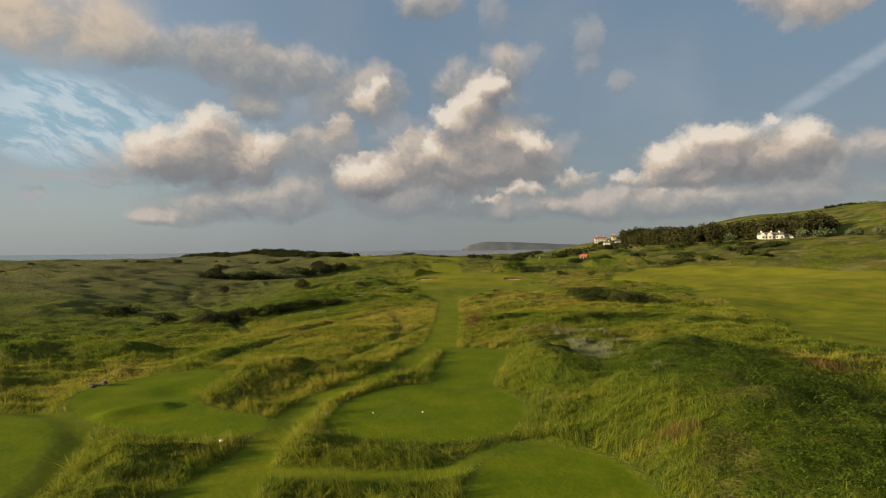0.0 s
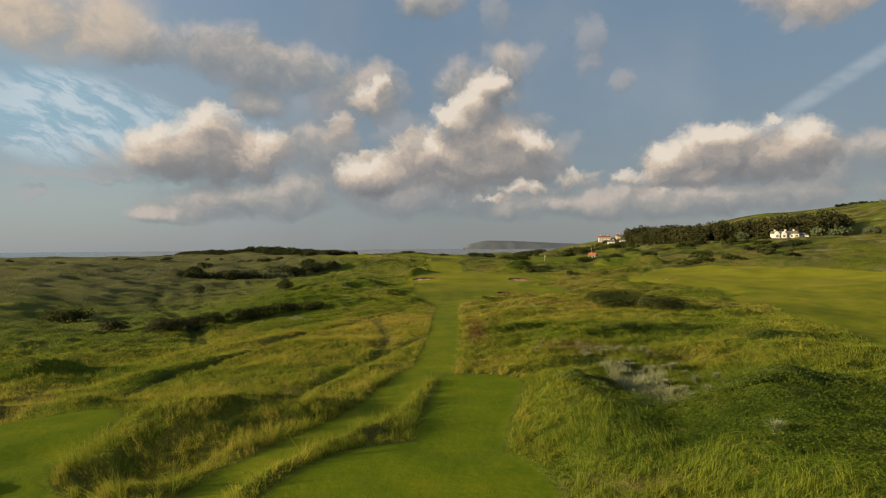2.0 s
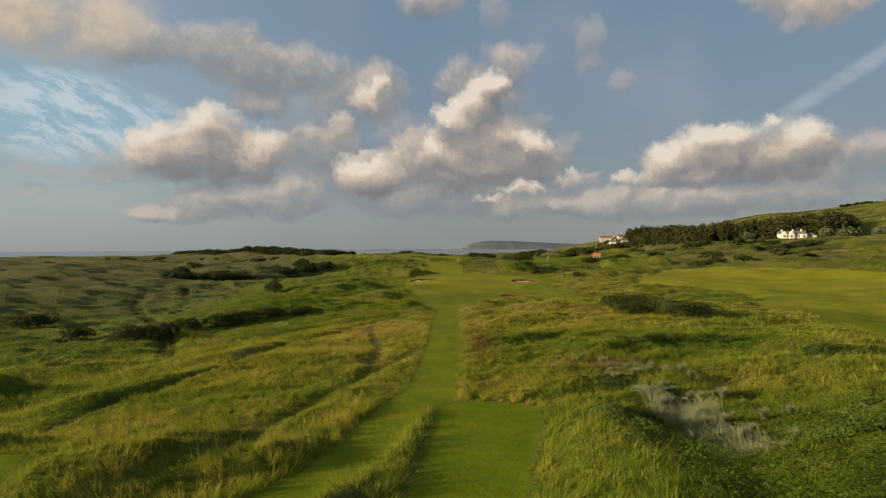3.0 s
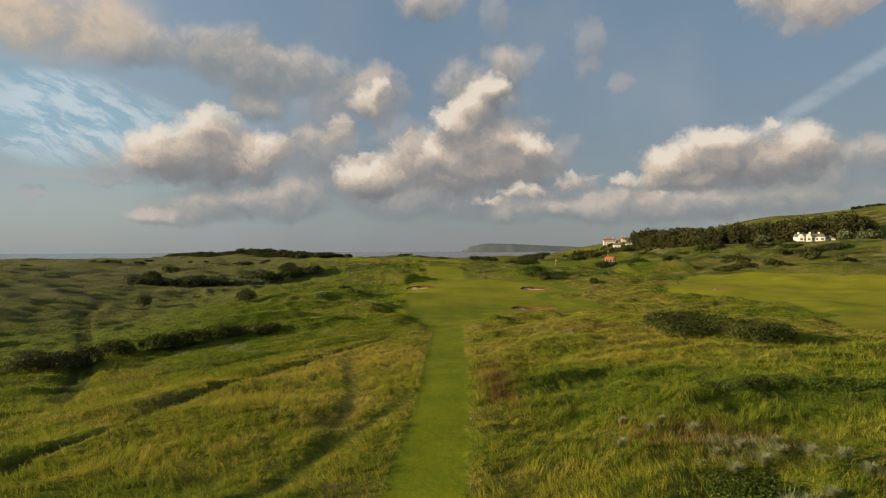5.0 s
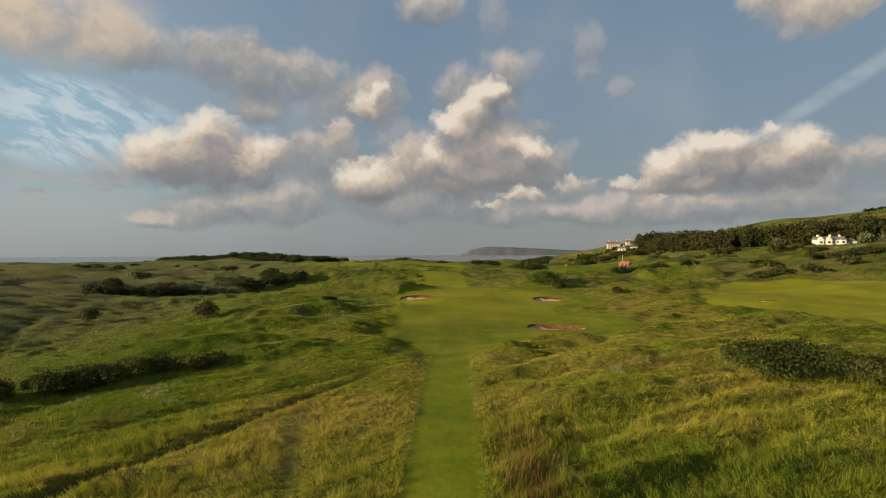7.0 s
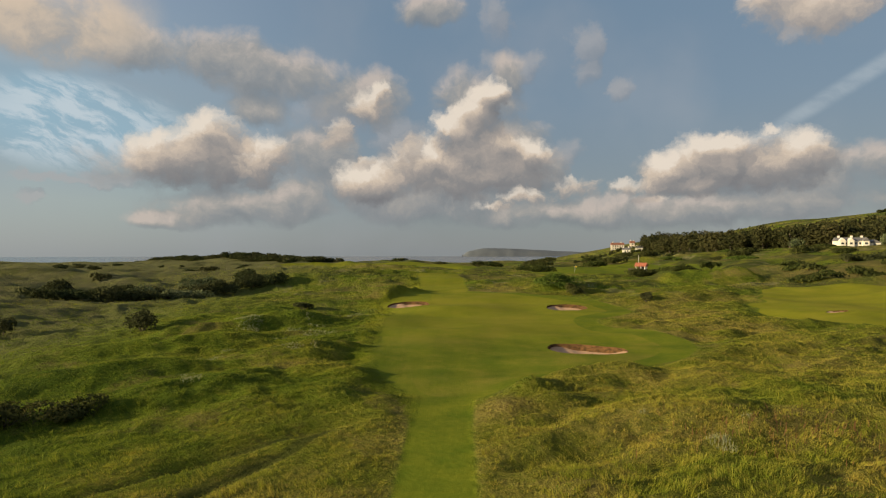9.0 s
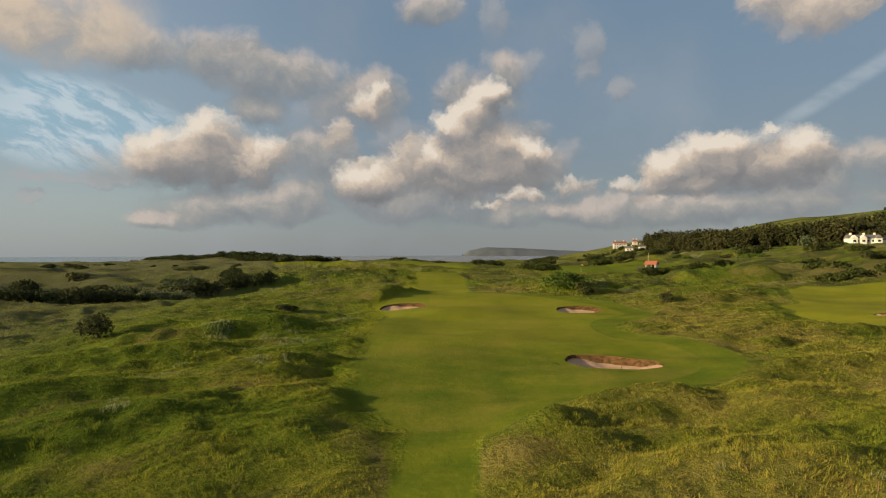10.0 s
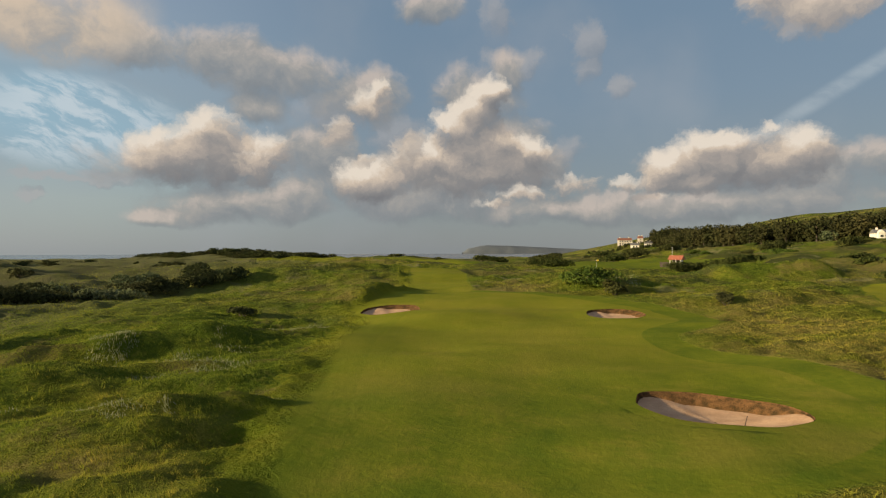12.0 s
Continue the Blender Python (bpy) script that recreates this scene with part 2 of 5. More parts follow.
def line_dist(x, y, pts):
    """Distance to a polyline, and how far along it the nearest point lies (0 to 1)."""
    best, along = np.full(np.shape(x), 1e9), np.zeros(np.shape(x))
    n = len(pts) - 1
    for k in range(n):
        (ax, ay), (bx, by) = pts[k], pts[k + 1]
        dx, dy = bx - ax, by - ay
        t = np.clip(((x - ax) * dx + (y - ay) * dy) / (dx * dx + dy * dy), 0, 1)
        d = np.hypot(x - ax - t * dx, y - ay - t * dy)
        along = np.where(d < best, (k + t) / n, along)
        best = np.minimum(best, d)
    return best, along


def area(x, y, pts):
    """Signed distance to a closed outline, negative inside."""
    px, py = [p[0] for p in pts], [p[1] for p in pts]
    near = (x > min(px) - 9) & (x < max(px) + 9) & (y > min(py) - 9) & (y < max(py) + 9)
    out = np.full(np.shape(x), 9.0)
    x, y = x[near], y[near]
    d, _ = line_dist(x, y, pts + pts[:1])
    inside = np.zeros(np.shape(x), bool)
    for (ax, ay), (bx, by) in zip(pts, pts[1:] + pts[:1]):
        if ay != by:
            inside ^= ((ay > y) != (by > y)) & (x < (bx - ax) * (y - ay) / (by - ay) + ax)
    out[near] = np.where(inside, -d, np.minimum(d, 9.0))
    return out


def rounded(pts, rounds=2):
    """The outline with its corners cut round."""
    for _ in range(rounds):
        pts = [(a[0] * (1 - f) + b[0] * f, a[1] * (1 - f) + b[1] * f) for a, b in zip(pts, pts[1:] + pts[:1]) for f in (0.25, 0.75)]
    return pts


def bump(x, y, cx, cy, rx, ry, h, turn=0.0):
    c, s = math.cos(radians(turn)), math.sin(radians(turn))
    u, v = (x - cx) * c + (y - cy) * s, -(x - cx) * s + (y - cy) * c
    return h * np.exp(-((u / rx) ** 2) - (v / ry) ** 2)


def ridge(x, y, pts, width, h):
    px, py, m = [p[0] for p in pts], [p[1] for p in pts], 3 * width
    near = (x > min(px) - m) & (x < max(px) + m) & (y > min(py) - m) & (y < max(py) + m)
    out = np.zeros(np.shape(x))
    d, t = line_dist(x[near], y[near], pts)
    out[near] = h * np.exp(-((d / width) ** 2)) * smooth(np.minimum(t, 1 - t) * 4.5 + 0.15)
    return out


# closely mown ground
TEE_BIG = rounded([(-7.3, 40.5), (-7.1, 44.0), (-6.0, 47.3), (-3.7, 49.6), (-1.0, 50.8), (1.5, 50.5), (3.2, 48.5), (4.2, 46.0), (4.6, 42.5), (4.0, 39.8), (2.8, 37.4), (0.5, 36.6), (-4.0, 36.4), (-6.5, 37.8)])
TEE_FRONT = rounded([(-1.6, 50.5), (-1.3, 54.0), (-0.9, 58.5), (-0.6, 63.0), (-0.4, 66.4), (1.9, 67.0), (5.2, 65.9), (5.1, 63.2), (3.9, 57.6), (3.0, 52.4), (2.6, 48.5)], 1)
TEE_NEAR = rounded([(0.9, 26.0), (0.9, 30.1), (1.3, 31.8), (2.3, 34.0), (4.1, 35.1), (5.9, 35.1), (7.4, 33.9), (8.2, 31.8), (8.5, 28.5), (8.3, 22.0), (1.5, 22.0)])
TEE_LEFT = rounded([(-26.2, 45.0), (-27.6, 48.6), (-27.3, 50.8), (-24.6, 55.2), (-21.0, 57.8), (-19.4, 55.0), (-18.4, 45.2), (-12.3, 41.8), (-10.8, 40.0), (-11.5, 38.2), (-14.0, 37.4), (-16.8, 37.8), (-19.3, 39.3), (-22.4, 40.9)], 2)
TEE_FAR_LEFT = rounded([(-34.0, 42.0), (-29.0, 42.6), (-26.0, 41.6), (-23.8, 39.8), (-22.4, 37.5), (-20.8, 34.2), (-19.2, 30.4), (-18.5, 24.0), (-30.0, 22.0), (-38.0, 32.0)])
STRIP = [(-1.45, 67.0), (-1.15, 76.0), (-0.95, 82.0), (-0.85, 90.0), (-0.85, 105.0), (-0.8, 116.0), (-0.5, 124.0), (0.2, 131.0)]
LANE = rounded([(-12.8, 22.0), (-12.4, 29.0), (-11.6, 32.0), (-10.9, 35.0), (-11.0, 40.5), (-10.9, 44.0), (-9.8, 48.0), (-7.9, 52.0), (-6.0, 56.0), (-5.1, 61.5), (-4.0, 67.0), (-2.9, 72.0), (-1.6, 72.0),
                (-1.5, 66.5), (-2.2, 61.0), (-3.1, 56.8), (-4.9, 52.2), (-7.6, 47.6), (-8.6, 45.0), (-9.1, 40.8), (-9.0, 35.4), (-8.5, 32.0), (-8.2, 28.0), (-8.2, 22.0)], 1)
CROSS = [(-8.8, 32.4), (-6.3, 32.2), (-3.9, 31.9), (-1.5, 32.0), (0.1, 32.4), (1.1, 33.4), (2.0, 34.6), (3.4, 35.4), (5.2, 35.6)]
APRON_LEFT = rounded([(-31.0, 44.5), (-26.0, 43.5), (-22.0, 41.5), (-20.5, 37.5), (-17.8, 30.5), (-17.0, 24.0), (-40.0, 22.0), (-42.0, 40.0)])
FAIRWAY = rounded([(-2.2, 124.0), (-3.2, 129.0), (-4.4, 133.0), (-4.9, 140.0), (-5.4, 147.0), (-6.0, 156.0), (-6.2, 166.0), (-5.4, 176.0), (-3.2, 183.0), (-3.8, 190.0), (-4.0, 200.0), (2.5, 201.0), (7.0, 197.0),
                   (12.5, 193.0), (18.5, 187.0), (23.0, 178.5), (22.5, 171.5), (18.6, 168.2), (16.0, 164.5), (14.9, 160.0), (15.4, 154.0), (18.4, 150.0), (19.8, 145.5), (19.7, 141.5), (18.4, 138.0), (16.6, 135.7), (13.8, 133.6),
                   (10.9, 132.0), (8.7, 131.0), (6.0, 129.8), (3.0, 127.0), (1.4, 123.5)])
FAIRWAY_EDGE = rounded([(-3.0, 124.0), (-5.7, 130.0), (-7.3, 138.0), (-7.6, 146.0), (-8.4, 155.0), (-8.7, 165.0), (-8.5, 176.0), (-12.0, 184.0), (-8.0, 196.0), (-5.0, 203.0), (4.0, 203.0), (14.0, 196.0), (22.0, 188.0), (27.0, 178.0), (25.0, 168.0),
                        (19.5, 164.5), (17.4, 160.0), (18.6, 155.0), (22.0, 150.5), (23.2, 145.0), (22.6, 140.0), (19.4, 134.6), (15.5, 132.2), (11.6, 130.8), (8.0, 129.6), (3.5, 125.5), (1.6, 122.0)])
FAIRWAY_EAST = rounded([(42.0, 58.0), (37.5, 64.0), (38.0, 73.0), (43.0, 83.0), (45.5, 95.0), (44.5, 104.0), (47.5, 119.0), (51.0, 133.0), (52.5, 145.0), (52.0, 156.0), (47.5, 163.0), (41.5, 168.5), (46.5, 177.0), (57.0, 195.0), (62.5, 206.0), (80.0, 204.0), (95.0, 188.0), (106.0, 150.0), (108.0, 110.0), (104.0, 78.0), (90.0, 50.0), (60.0, 42.0)])
GREEN = rounded([(-6.5, 212.0), (-7.5, 226.0), (-9.5, 245.0), (-7.0, 256.0), (0.0, 252.0), (2.6, 235.0), (2.2, 220.0), (3.0, 205.0), (2.0, 199.0), (-4.0, 200.0)])
WEST_FAR = rounded([(-150.0, 235.0), (-175.0, 200.0), (-240.0, 190.0), (-300.0, 240.0), (-260.0, 290.0), (-190.0, 280.0)])
LINKS_FAR = rounded([(-95.0, 330.0), (-60.0, 300.0), (-20.0, 296.0), (8.0, 310.0), (20.0, 380.0), (-30.0, 440.0), (-90.0, 430.0)])
EAST_FAR = rounded([(30.0, 262.0), (22.0, 285.0), (40.0, 340.0), (90.0, 350.0), (100.0, 300.0), (72.0, 268.0)])

# bunkers: middle, half axes, turn, depth
BUNKERS = [(12.35, 140.95, 3.95, 2.85, -44.0, 1.05), (17.6, 178.3, 3.1, 3.2, -30.0, 0.9), (-7.4, 183.4, 3.4, 3.9, -20.0, 0.9), (52.2, 167.2, 1.7, 0.7, 12.0, 0.35)]

RIDGE_LANE = [(-11.6, 42.8), (-10.6, 47.0), (-8.5, 53.8), (-5.7, 62.0), (-3.0, 71.0)]
RIDGES = [
    ([(-52.0, 68.0), (-49.5, 74.0), (-46.8, 78.0), (-41.0, 77.5), (-35.0, 76.5)], 3.4, 1.5),
    ([(-45.0, 82.0), (-40.0, 87.0), (-30.0, 85.5), (-23.0, 86.5), (-19.5, 91.0), (-13.5, 94.0)], 2.6, 0.8),
    ([(-27.5, 64.0), (-26.0, 72.0), (-24.0, 77.5), (-21.0, 80.0), (-17.5, 83.0), (-12.0, 83.0), (-7.6, 87.0)], 2.5, 0.75),
    ([(-32.0, 58.5), (-29.0, 59.5), (-25.5, 59.5), (-23.0, 61.5)], 2.2, 0.8),
    ([(-36.0, 126.0), (-28.0, 130.0), (-20.0, 134.5), (-14.5, 137.4), (-9.6, 139.0)], 2.6, 0.85),
    ([(-30.0, 117.5), (-22.0, 122.0), (-16.5, 126.5), (-13.0, 129.2)], 2.6, 0.6),
    ([(-42.0, 136.5), (-32.0, 141.5), (-24.5, 145.0), (-19.5, 148.0)], 2.6, 1.0),
    ([(-36.0, 150.0), (-27.0, 153.5), (-22.0, 158.0), (-15.5, 160.0)], 2.8, 1.1),
    ([(-45.0, 160.0), (-36.0, 163.0), (-27.0, 160.5), (-20.0, 161.0), (-12.0, 165.0)], 3.0, 0.8),
    ([(-32.0, 178.0), (-22.0, 175.0), (-14.0, 178.0)], 3.0, 0.3),
    ([(-18.0, 196.0), (-12.0, 194.0), (-6.0, 206.0)], 3.2, 1.3),
    ([(3.0, 118.5), (5.0, 126.2), (10.0, 128.6), (15.0, 129.5)], 2.4, 0.5),
    ([(8.0, 118.0), (12.0, 116.0), (17.0, 115.5), (24.0, 118.5)], 3.4, 0.6),
    ([(5.0, 104.0), (9.0, 107.0), (15.0, 108.5)], 2.6, 0.55),
    ([(9.0, 86.0), (14.0, 84.0), (20.0, 86.5), (26.0, 85.5)], 2.0, 0.6),
    ([(8.5, 41.5), (12.0, 40.5), (16.5, 40.0), (19.0, 33.5)], 4.5, 0.4),
    ([(12.0, 47.5), (17.0, 53.0), (21.5, 57.5), (25.0, 54.5)], 3.2, 0.9),
    ([(26.0, 70.0), (31.0, 71.5), (36.0, 70.0), (40.0, 62.0)], 3.4, 0.5),
    ([(23.0, 88.0), (29.0, 86.5), (34.0, 83.0), (37.0, 79.0)], 3.0, 0.3),
    ([(14.0, 205.0), (24.0, 204.0), (34.0, 210.0)], 4.0, 1.3),
    ([(30.0, 184.0), (42.0, 187.0), (50.0, 196.0)], 3.5, 1.0),
    ([(46.0, 226.0), (58.0, 228.0), (72.0, 226.0)], 6.0, 2.0),
]
TRACKS = [
    [(-45.6, 89.0), (-40.8, 90.4), (-36.0, 94.5), (-30.5, 98.2), (-26.4, 101.0), (-22.7, 103.0), (-19.4, 106.2), (-15.2, 109.2), (-11.4, 113.3), (-7.0, 117.0)],
    [(-24.6, 64.0), (-24.0, 71.0), (-22.2, 77.0), (-20.0, 81.5), (-19.4, 87.5), (-17.4, 92.0), (-15.4, 98.0), (-12.8, 103.5), (-10.0, 109.2), (-7.0, 116.0)],
    [(-12.4, 53.0), (-11.7, 56.5), (-10.5, 61.5), (-8.8, 68.5), (-7.0, 76.5), (-5.0, 81.5), (-3.2, 86.5)],
    [(-10.2, 102.5), (-8.3, 95.0), (-7.2, 88.8), (-6.9, 83.6), (-6.8, 77.0)],
    [(-73.0, 172.0), (-66.0, 155.0), (-57.0, 140.0), (-43.4, 118.0), (-34.2, 102.3), (-29.4, 91.2)],
    [(-74.3, 172.0), (-67.3, 155.0), (-58.2, 140.0), (-44.7, 118.0), (-35.5, 102.3), (-30.5, 91.6)],
]

TRACK_DEPTH = [0.40, 0.40, 0.16, 0.07, 0.2, 0.2]

PROFILE_Y = np.array([-4000, 20, 112, 128, 142, 172, 200, 220, 265, 350, 600, 760, 900, 6000], float)
PROFILE_Z = np.array([0, 0, 0.05, 0.55, 0.85, 1.35, 2.5, 3.2, 3.7, 3.4, 1.6, -2.0, -16, -40], float)


def mown(x, y):
    """Signed distances: fine turf, medium turf."""
    fine = np.minimum.reduce([area(x, y, p) for p in (TEE_BIG, TEE_FRONT, TEE_NEAR, TEE_LEFT, TEE_FAR_LEFT, FAIRWAY, GREEN)] + [area(x, y, FAIRWAY_EAST) + 3.5 * (vnoise(x * 0.22, y * 0.22, 8) - 0.5)])
    lane = area(x, y, LANE) + 0.25 * (vnoise(x * 0.4, y * 0.4, 5) - 0.5)
    strip = line_dist(x, y, STRIP)[0] - 1.68
    cross = line_dist(x, y, CROSS)[0] - 0.55
    medium = np.minimum.reduce([lane, strip, cross] + [area(x, y, p) for p in (APRON_LEFT, FAIRWAY_EDGE, WEST_FAR, LINKS_FAR, EAST_FAR)])
    return fine, np.minimum(medium, fine - 0.22)


def bunker_dist(x, y):
    best = np.full(np.shape(x), 1e9)
    for cx, cy, a, b, turn, _ in BUNKERS:
        c, s = math.cos(radians(turn)), math.sin(radians(turn))
        u, v = (x - cx) * c + (y - cy) * s, -(x - cx) * s + (y - cy) * c
        r = np.hypot(u / a, v / b)
        best = np.minimum(best, (r - 1) * np.minimum(a, b))
    return best


def land_form(x, y, carve=True):
    """Height of the bare ground, worked out afresh."""
    fine, medium = mown(x, y)
    z = np.interp(y + 6 * (vnoise(x * 0.03, y * 0.03, 3) - 0.5), PROFILE_Y, PROFILE_Z)
    z = z + bump(x, y, -36, 82, 19, 36, -1.9) + bump(x, y, -60, 150, 20, 38, -3.2) + bump(x, y, -75, 100, 30, 40, -1.3) + bump(x, y, -62, 214, 34, 20, -3.0)
    z = z + bump(x, y, 21, 112, 17, 18, 0.8) + bump(x, y, 16.5, 40, 9, 12, 2.0) + bump(x, y, 19.5, 49, 6, 6, 0.7) + bump(x, y, 30, 66, 13, 26, 0.55)
    z = z + bump(x, y, 7.9, 54.5, 2.6, 7.5, 1.3) - bump(x, y, 13.4, 58, 2.6, 8, 0.15) + bump(x, y, 12, 81, 5, 4, 0.5) + bump(x, y, 40, 110, 22, 40, 0.5) - bump(x, y, -18, 176, 9, 9, 1.3) - bump(x, y, -21, 135, 4, 4, 0.7)
    # the hill to the east
    hill = 0.98 * (x - 236) + 0.19 * (y - 430)
    z = z + 9.5 * smooth((x - 52) / 165) * smooth((y + 150) / 300) + 40 * smooth((hill - 2) / 225) * smooth((1500 - y) / 500)
    z = z + 12 * (fbm(x / 160, y / 160, 3, 11) - 0.5) * smooth((hill - 60) / 200)
    z = z + bump(x, y, 188, 745, 34, 70, 8.5)
    # dunes toward the sea, higher in the west
    dune = smooth((y - 175) / 120) * smooth((-x + 25) / 60) * smooth((1050 - y) / 200)
    z = z + dune * (5.0 * (fbm(x / 42, y / 30, 4, 21) - 0.46) + 3.2 * (0.62 - np.abs(2 * fbm(x / 60, y / 24, 3, 23) - 1) * 2.2))
    back = smooth((y - 260) / 120) * smooth((x + 30) / 60) * smooth((170 - x) / 60) * smooth((900 - y) / 200)
    z = z + back * 5.5 * (fbm(x / 38, y / 34, 4, 31) - 0.42)
    z = z + smooth((-x - 75) / 80) * smooth((y - 20) / 80) * smooth((330 - y) / 120) * 5.0 * (fbm(x / 40, y / 26, 3, 44) - 0.4)
    z = z + bump(x, y, -220, 655, 130, 34, 3.5, -41)
    # broken dunes west of the links, and hummocks under the eastern hill
    west = smooth((-x - 55) / 50) * smooth((y - 110) / 90) * smooth((640 - y) / 160)
    heap = 1 - np.abs(2 * fbm((0.8 * x + 0.6 * y) / 34, (-0.6 * x + 0.8 * y) / 22, 4, 46) - 1)
    z = z + west * (-2.6 * smooth((y - 200) / 80) + 5.0 * (heap - 0.74) + 1.6 * (fbm(x / 9, y / 8, 2, 48) - 0.5))
    east = smooth((x - 40) / 25) * smooth((y - 176) / 40) * smooth((560 - y) / 120) * smooth((260 - x) / 60) * smooth(medium / 6) * (1 - bump(x, y, 53, 256, 13, 20, 1.0))
    z = z + east * (4.2 * (1 - np.abs(2 * fbm(x / 30, y / 24, 4, 47) - 1) - 0.72) + 1.2 * (fbm(x / 7, y / 7, 2, 49) - 0.5))
    rough = smooth(medium / 2.2)
    u, v = 0.93 * x + 0.37 * y, -0.37 * x + 0.93 * y
    fold = 1 - np.abs(2 * fbm(u / 19, v / 6.0, 3, 57) - 1)
    small = 1 - np.abs(2 * fbm(u / 6.0, v / 2.6, 2, 58) - 1)
    dunes = smooth((-x - 6) / 8) * smooth((y - 108) / 14) * smooth((215 - y) / 20) * smooth((x + 60) / 20)
    lumps = 0.5 * (fbm(x / 9.0, y / 6.5, 3, 51) - 0.5) + (1.1 + 0.35 * smooth((-x - 4) / 10) - 0.6 * dunes) * (fold - 0.75) + (0.7 + 0.2 * smooth((-x - 4) / 10)) * (1 - 0.6 * dunes) * (small - 0.7) + 0.55 * (fbm(x / 1.5, y / 1.3, 2, 61) - 0.5)
    calm = smooth((x + 40) / 14) * smooth((-x) / 3) * smooth((y - 56) / 8) * smooth((124 - y) / 14)
    z = z + rough * (1 - 0.68 * calm) * lumps * smooth((420 - y) / 200)
    z = z + (1 - rough) * (0.55 + 0.4 * smooth((y - 120) / 10)) * (fbm(x / 13, y / 8, 2, 71) - 0.5)
    crest = 1 - np.abs(2 * fbm(u / 30, v / 12, 3, 59) - 1)
    z = z + 2.0 * (crest - 0.72) * rough * smooth((y - 150) / 90) * smooth((620 - y) / 200) * smooth((np.abs(x) - 12) / 25)
    z = z + (1 - rough) * 2.2 * (fbm(x / 20, y / 13, 3, 73) - 0.5) * smooth((x - 34) / 12)
    for pts, w, h in RIDGES:
        z = z + ridge(x, y, pts, w, h) * (0.35 + 0.65 * rough) * (0.75 + 0.5 * vnoise(x / 4, y / 4, 81))
    z = z + ridge(x, y, [(-10.6, 128.5), (-10.2, 133.0), (-10.2, 138.0), (-11.0, 143.0)], 4.5, 0.35)
    z = z + ridge(x, y, RIDGE_LANE, 1.2, 0.42) * rough
    for pts in TRACKS:
        z = z - ridge(x, y, pts, 0.6, TRACK_DEPTH[TRACKS.index(pts)]) * rough
    # banks between the tees
    z = z + bump(x, y, -16.0, 34.2, 5.2, 2.9, 1.05, -8) * rough + bump(x, y, -15.5, 54.5, 4.2, 5.5, 1.3, 20) * rough
    z = z + bump(x, y, -3.6, 34.2, 5.6, 1.35, 0.75) * rough + bump(x, y, -8.1, 37.5, 0.9, 4.6, 0.6) * rough
    z = z + ridge(x, y, [(-8.4, 41.5), (-8.1, 44.8), (-6.9, 48.0), (-4.6, 51.2), (-2.6, 54.6), (-1.7, 59.0), (-1.0, 66.0)], 0.6, 0.45) * smooth((medium + 0.4) / 0.8)
    z = z - bump(x, y, 52.5, 257, 6, 7, 0.9) - bump(x, y, 50, 245, 7, 8, 1.1) + bump(x, y, 56.2, 267, 4, 4, 0.5)
    # tees lie level
    for pts, level in ((TEE_BIG, 0.12), (TEE_FRONT, 0.02), (TEE_NEAR, 0.15), (TEE_LEFT, 0.05), (TEE_FAR_LEFT, 0.1)):
        f = 1 - smooth(area(x, y, pts) / 2.4)
        z = z * (1 - f) + level * f
    z = z - bump(x, y, -19.8, 49.0, 2.5, 1.6, 0.25, 30) + ridge(x, y, [(-22.5, 41.3), (-20.4, 43.7), (-18.4, 44.6)], 0.9, 0.35)
    if carve:
        z = z - 1.9 * smooth((0.30 - bunker_dist(x, y)) / 0.35)
    return z


def tone(x, y):
    """How far the rough has turned from fresh green (0) to straw (1)."""
    v = 0.50 + 0.9 * (fbm(x / 11, y / 7, 4, 91) - 0.5) + 0.35 * (fbm(x / 2.2, y / 2.2, 2, 95) - 0.5)
    v = v + bump(x, y, -9, 96, 9, 22, 0.34) + bump(x, y, 8, 115, 10, 12, 0.25) + bump(x, y, 30, 150, 12, 22, 0.2) + bump(x, y, 20, 122, 9, 8, 0.1)
    v = v - bump(x, y, 14, 44, 9, 16, 0.42) - bump(x, y, 18, 86, 10, 8, 0.28) - bump(x, y, -55, 130, 22, 40, 0.25) - bump(x, y, -2, 33, 8, 5, 0.12)
    v = v + bump(x, y, 13, 84, 4, 5, 0.3) + bump(x, y, -30, 58, 5, 5, 0.3)
    v = v - bump(x, y, -72, 100, 22, 26, 0.35) + smooth((-x - 70) / 40) * smooth((y - 150) / 60) * 0.15
    # last term greens ground left of the fairway to stand in for its shade
    v = v + 0.05 * smooth((x - 3) / 12) * smooth((y - 84) / 20) * smooth((190 - y) / 30) - 0.06 * smooth((-x - 12) / 16) * smooth((y - 70) / 20) - 0.13 * smooth((-x - 4) / 6) * smooth((y - 112) / 12) * smooth((200 - y) / 30)
    return np.clip(v, 0, 1)


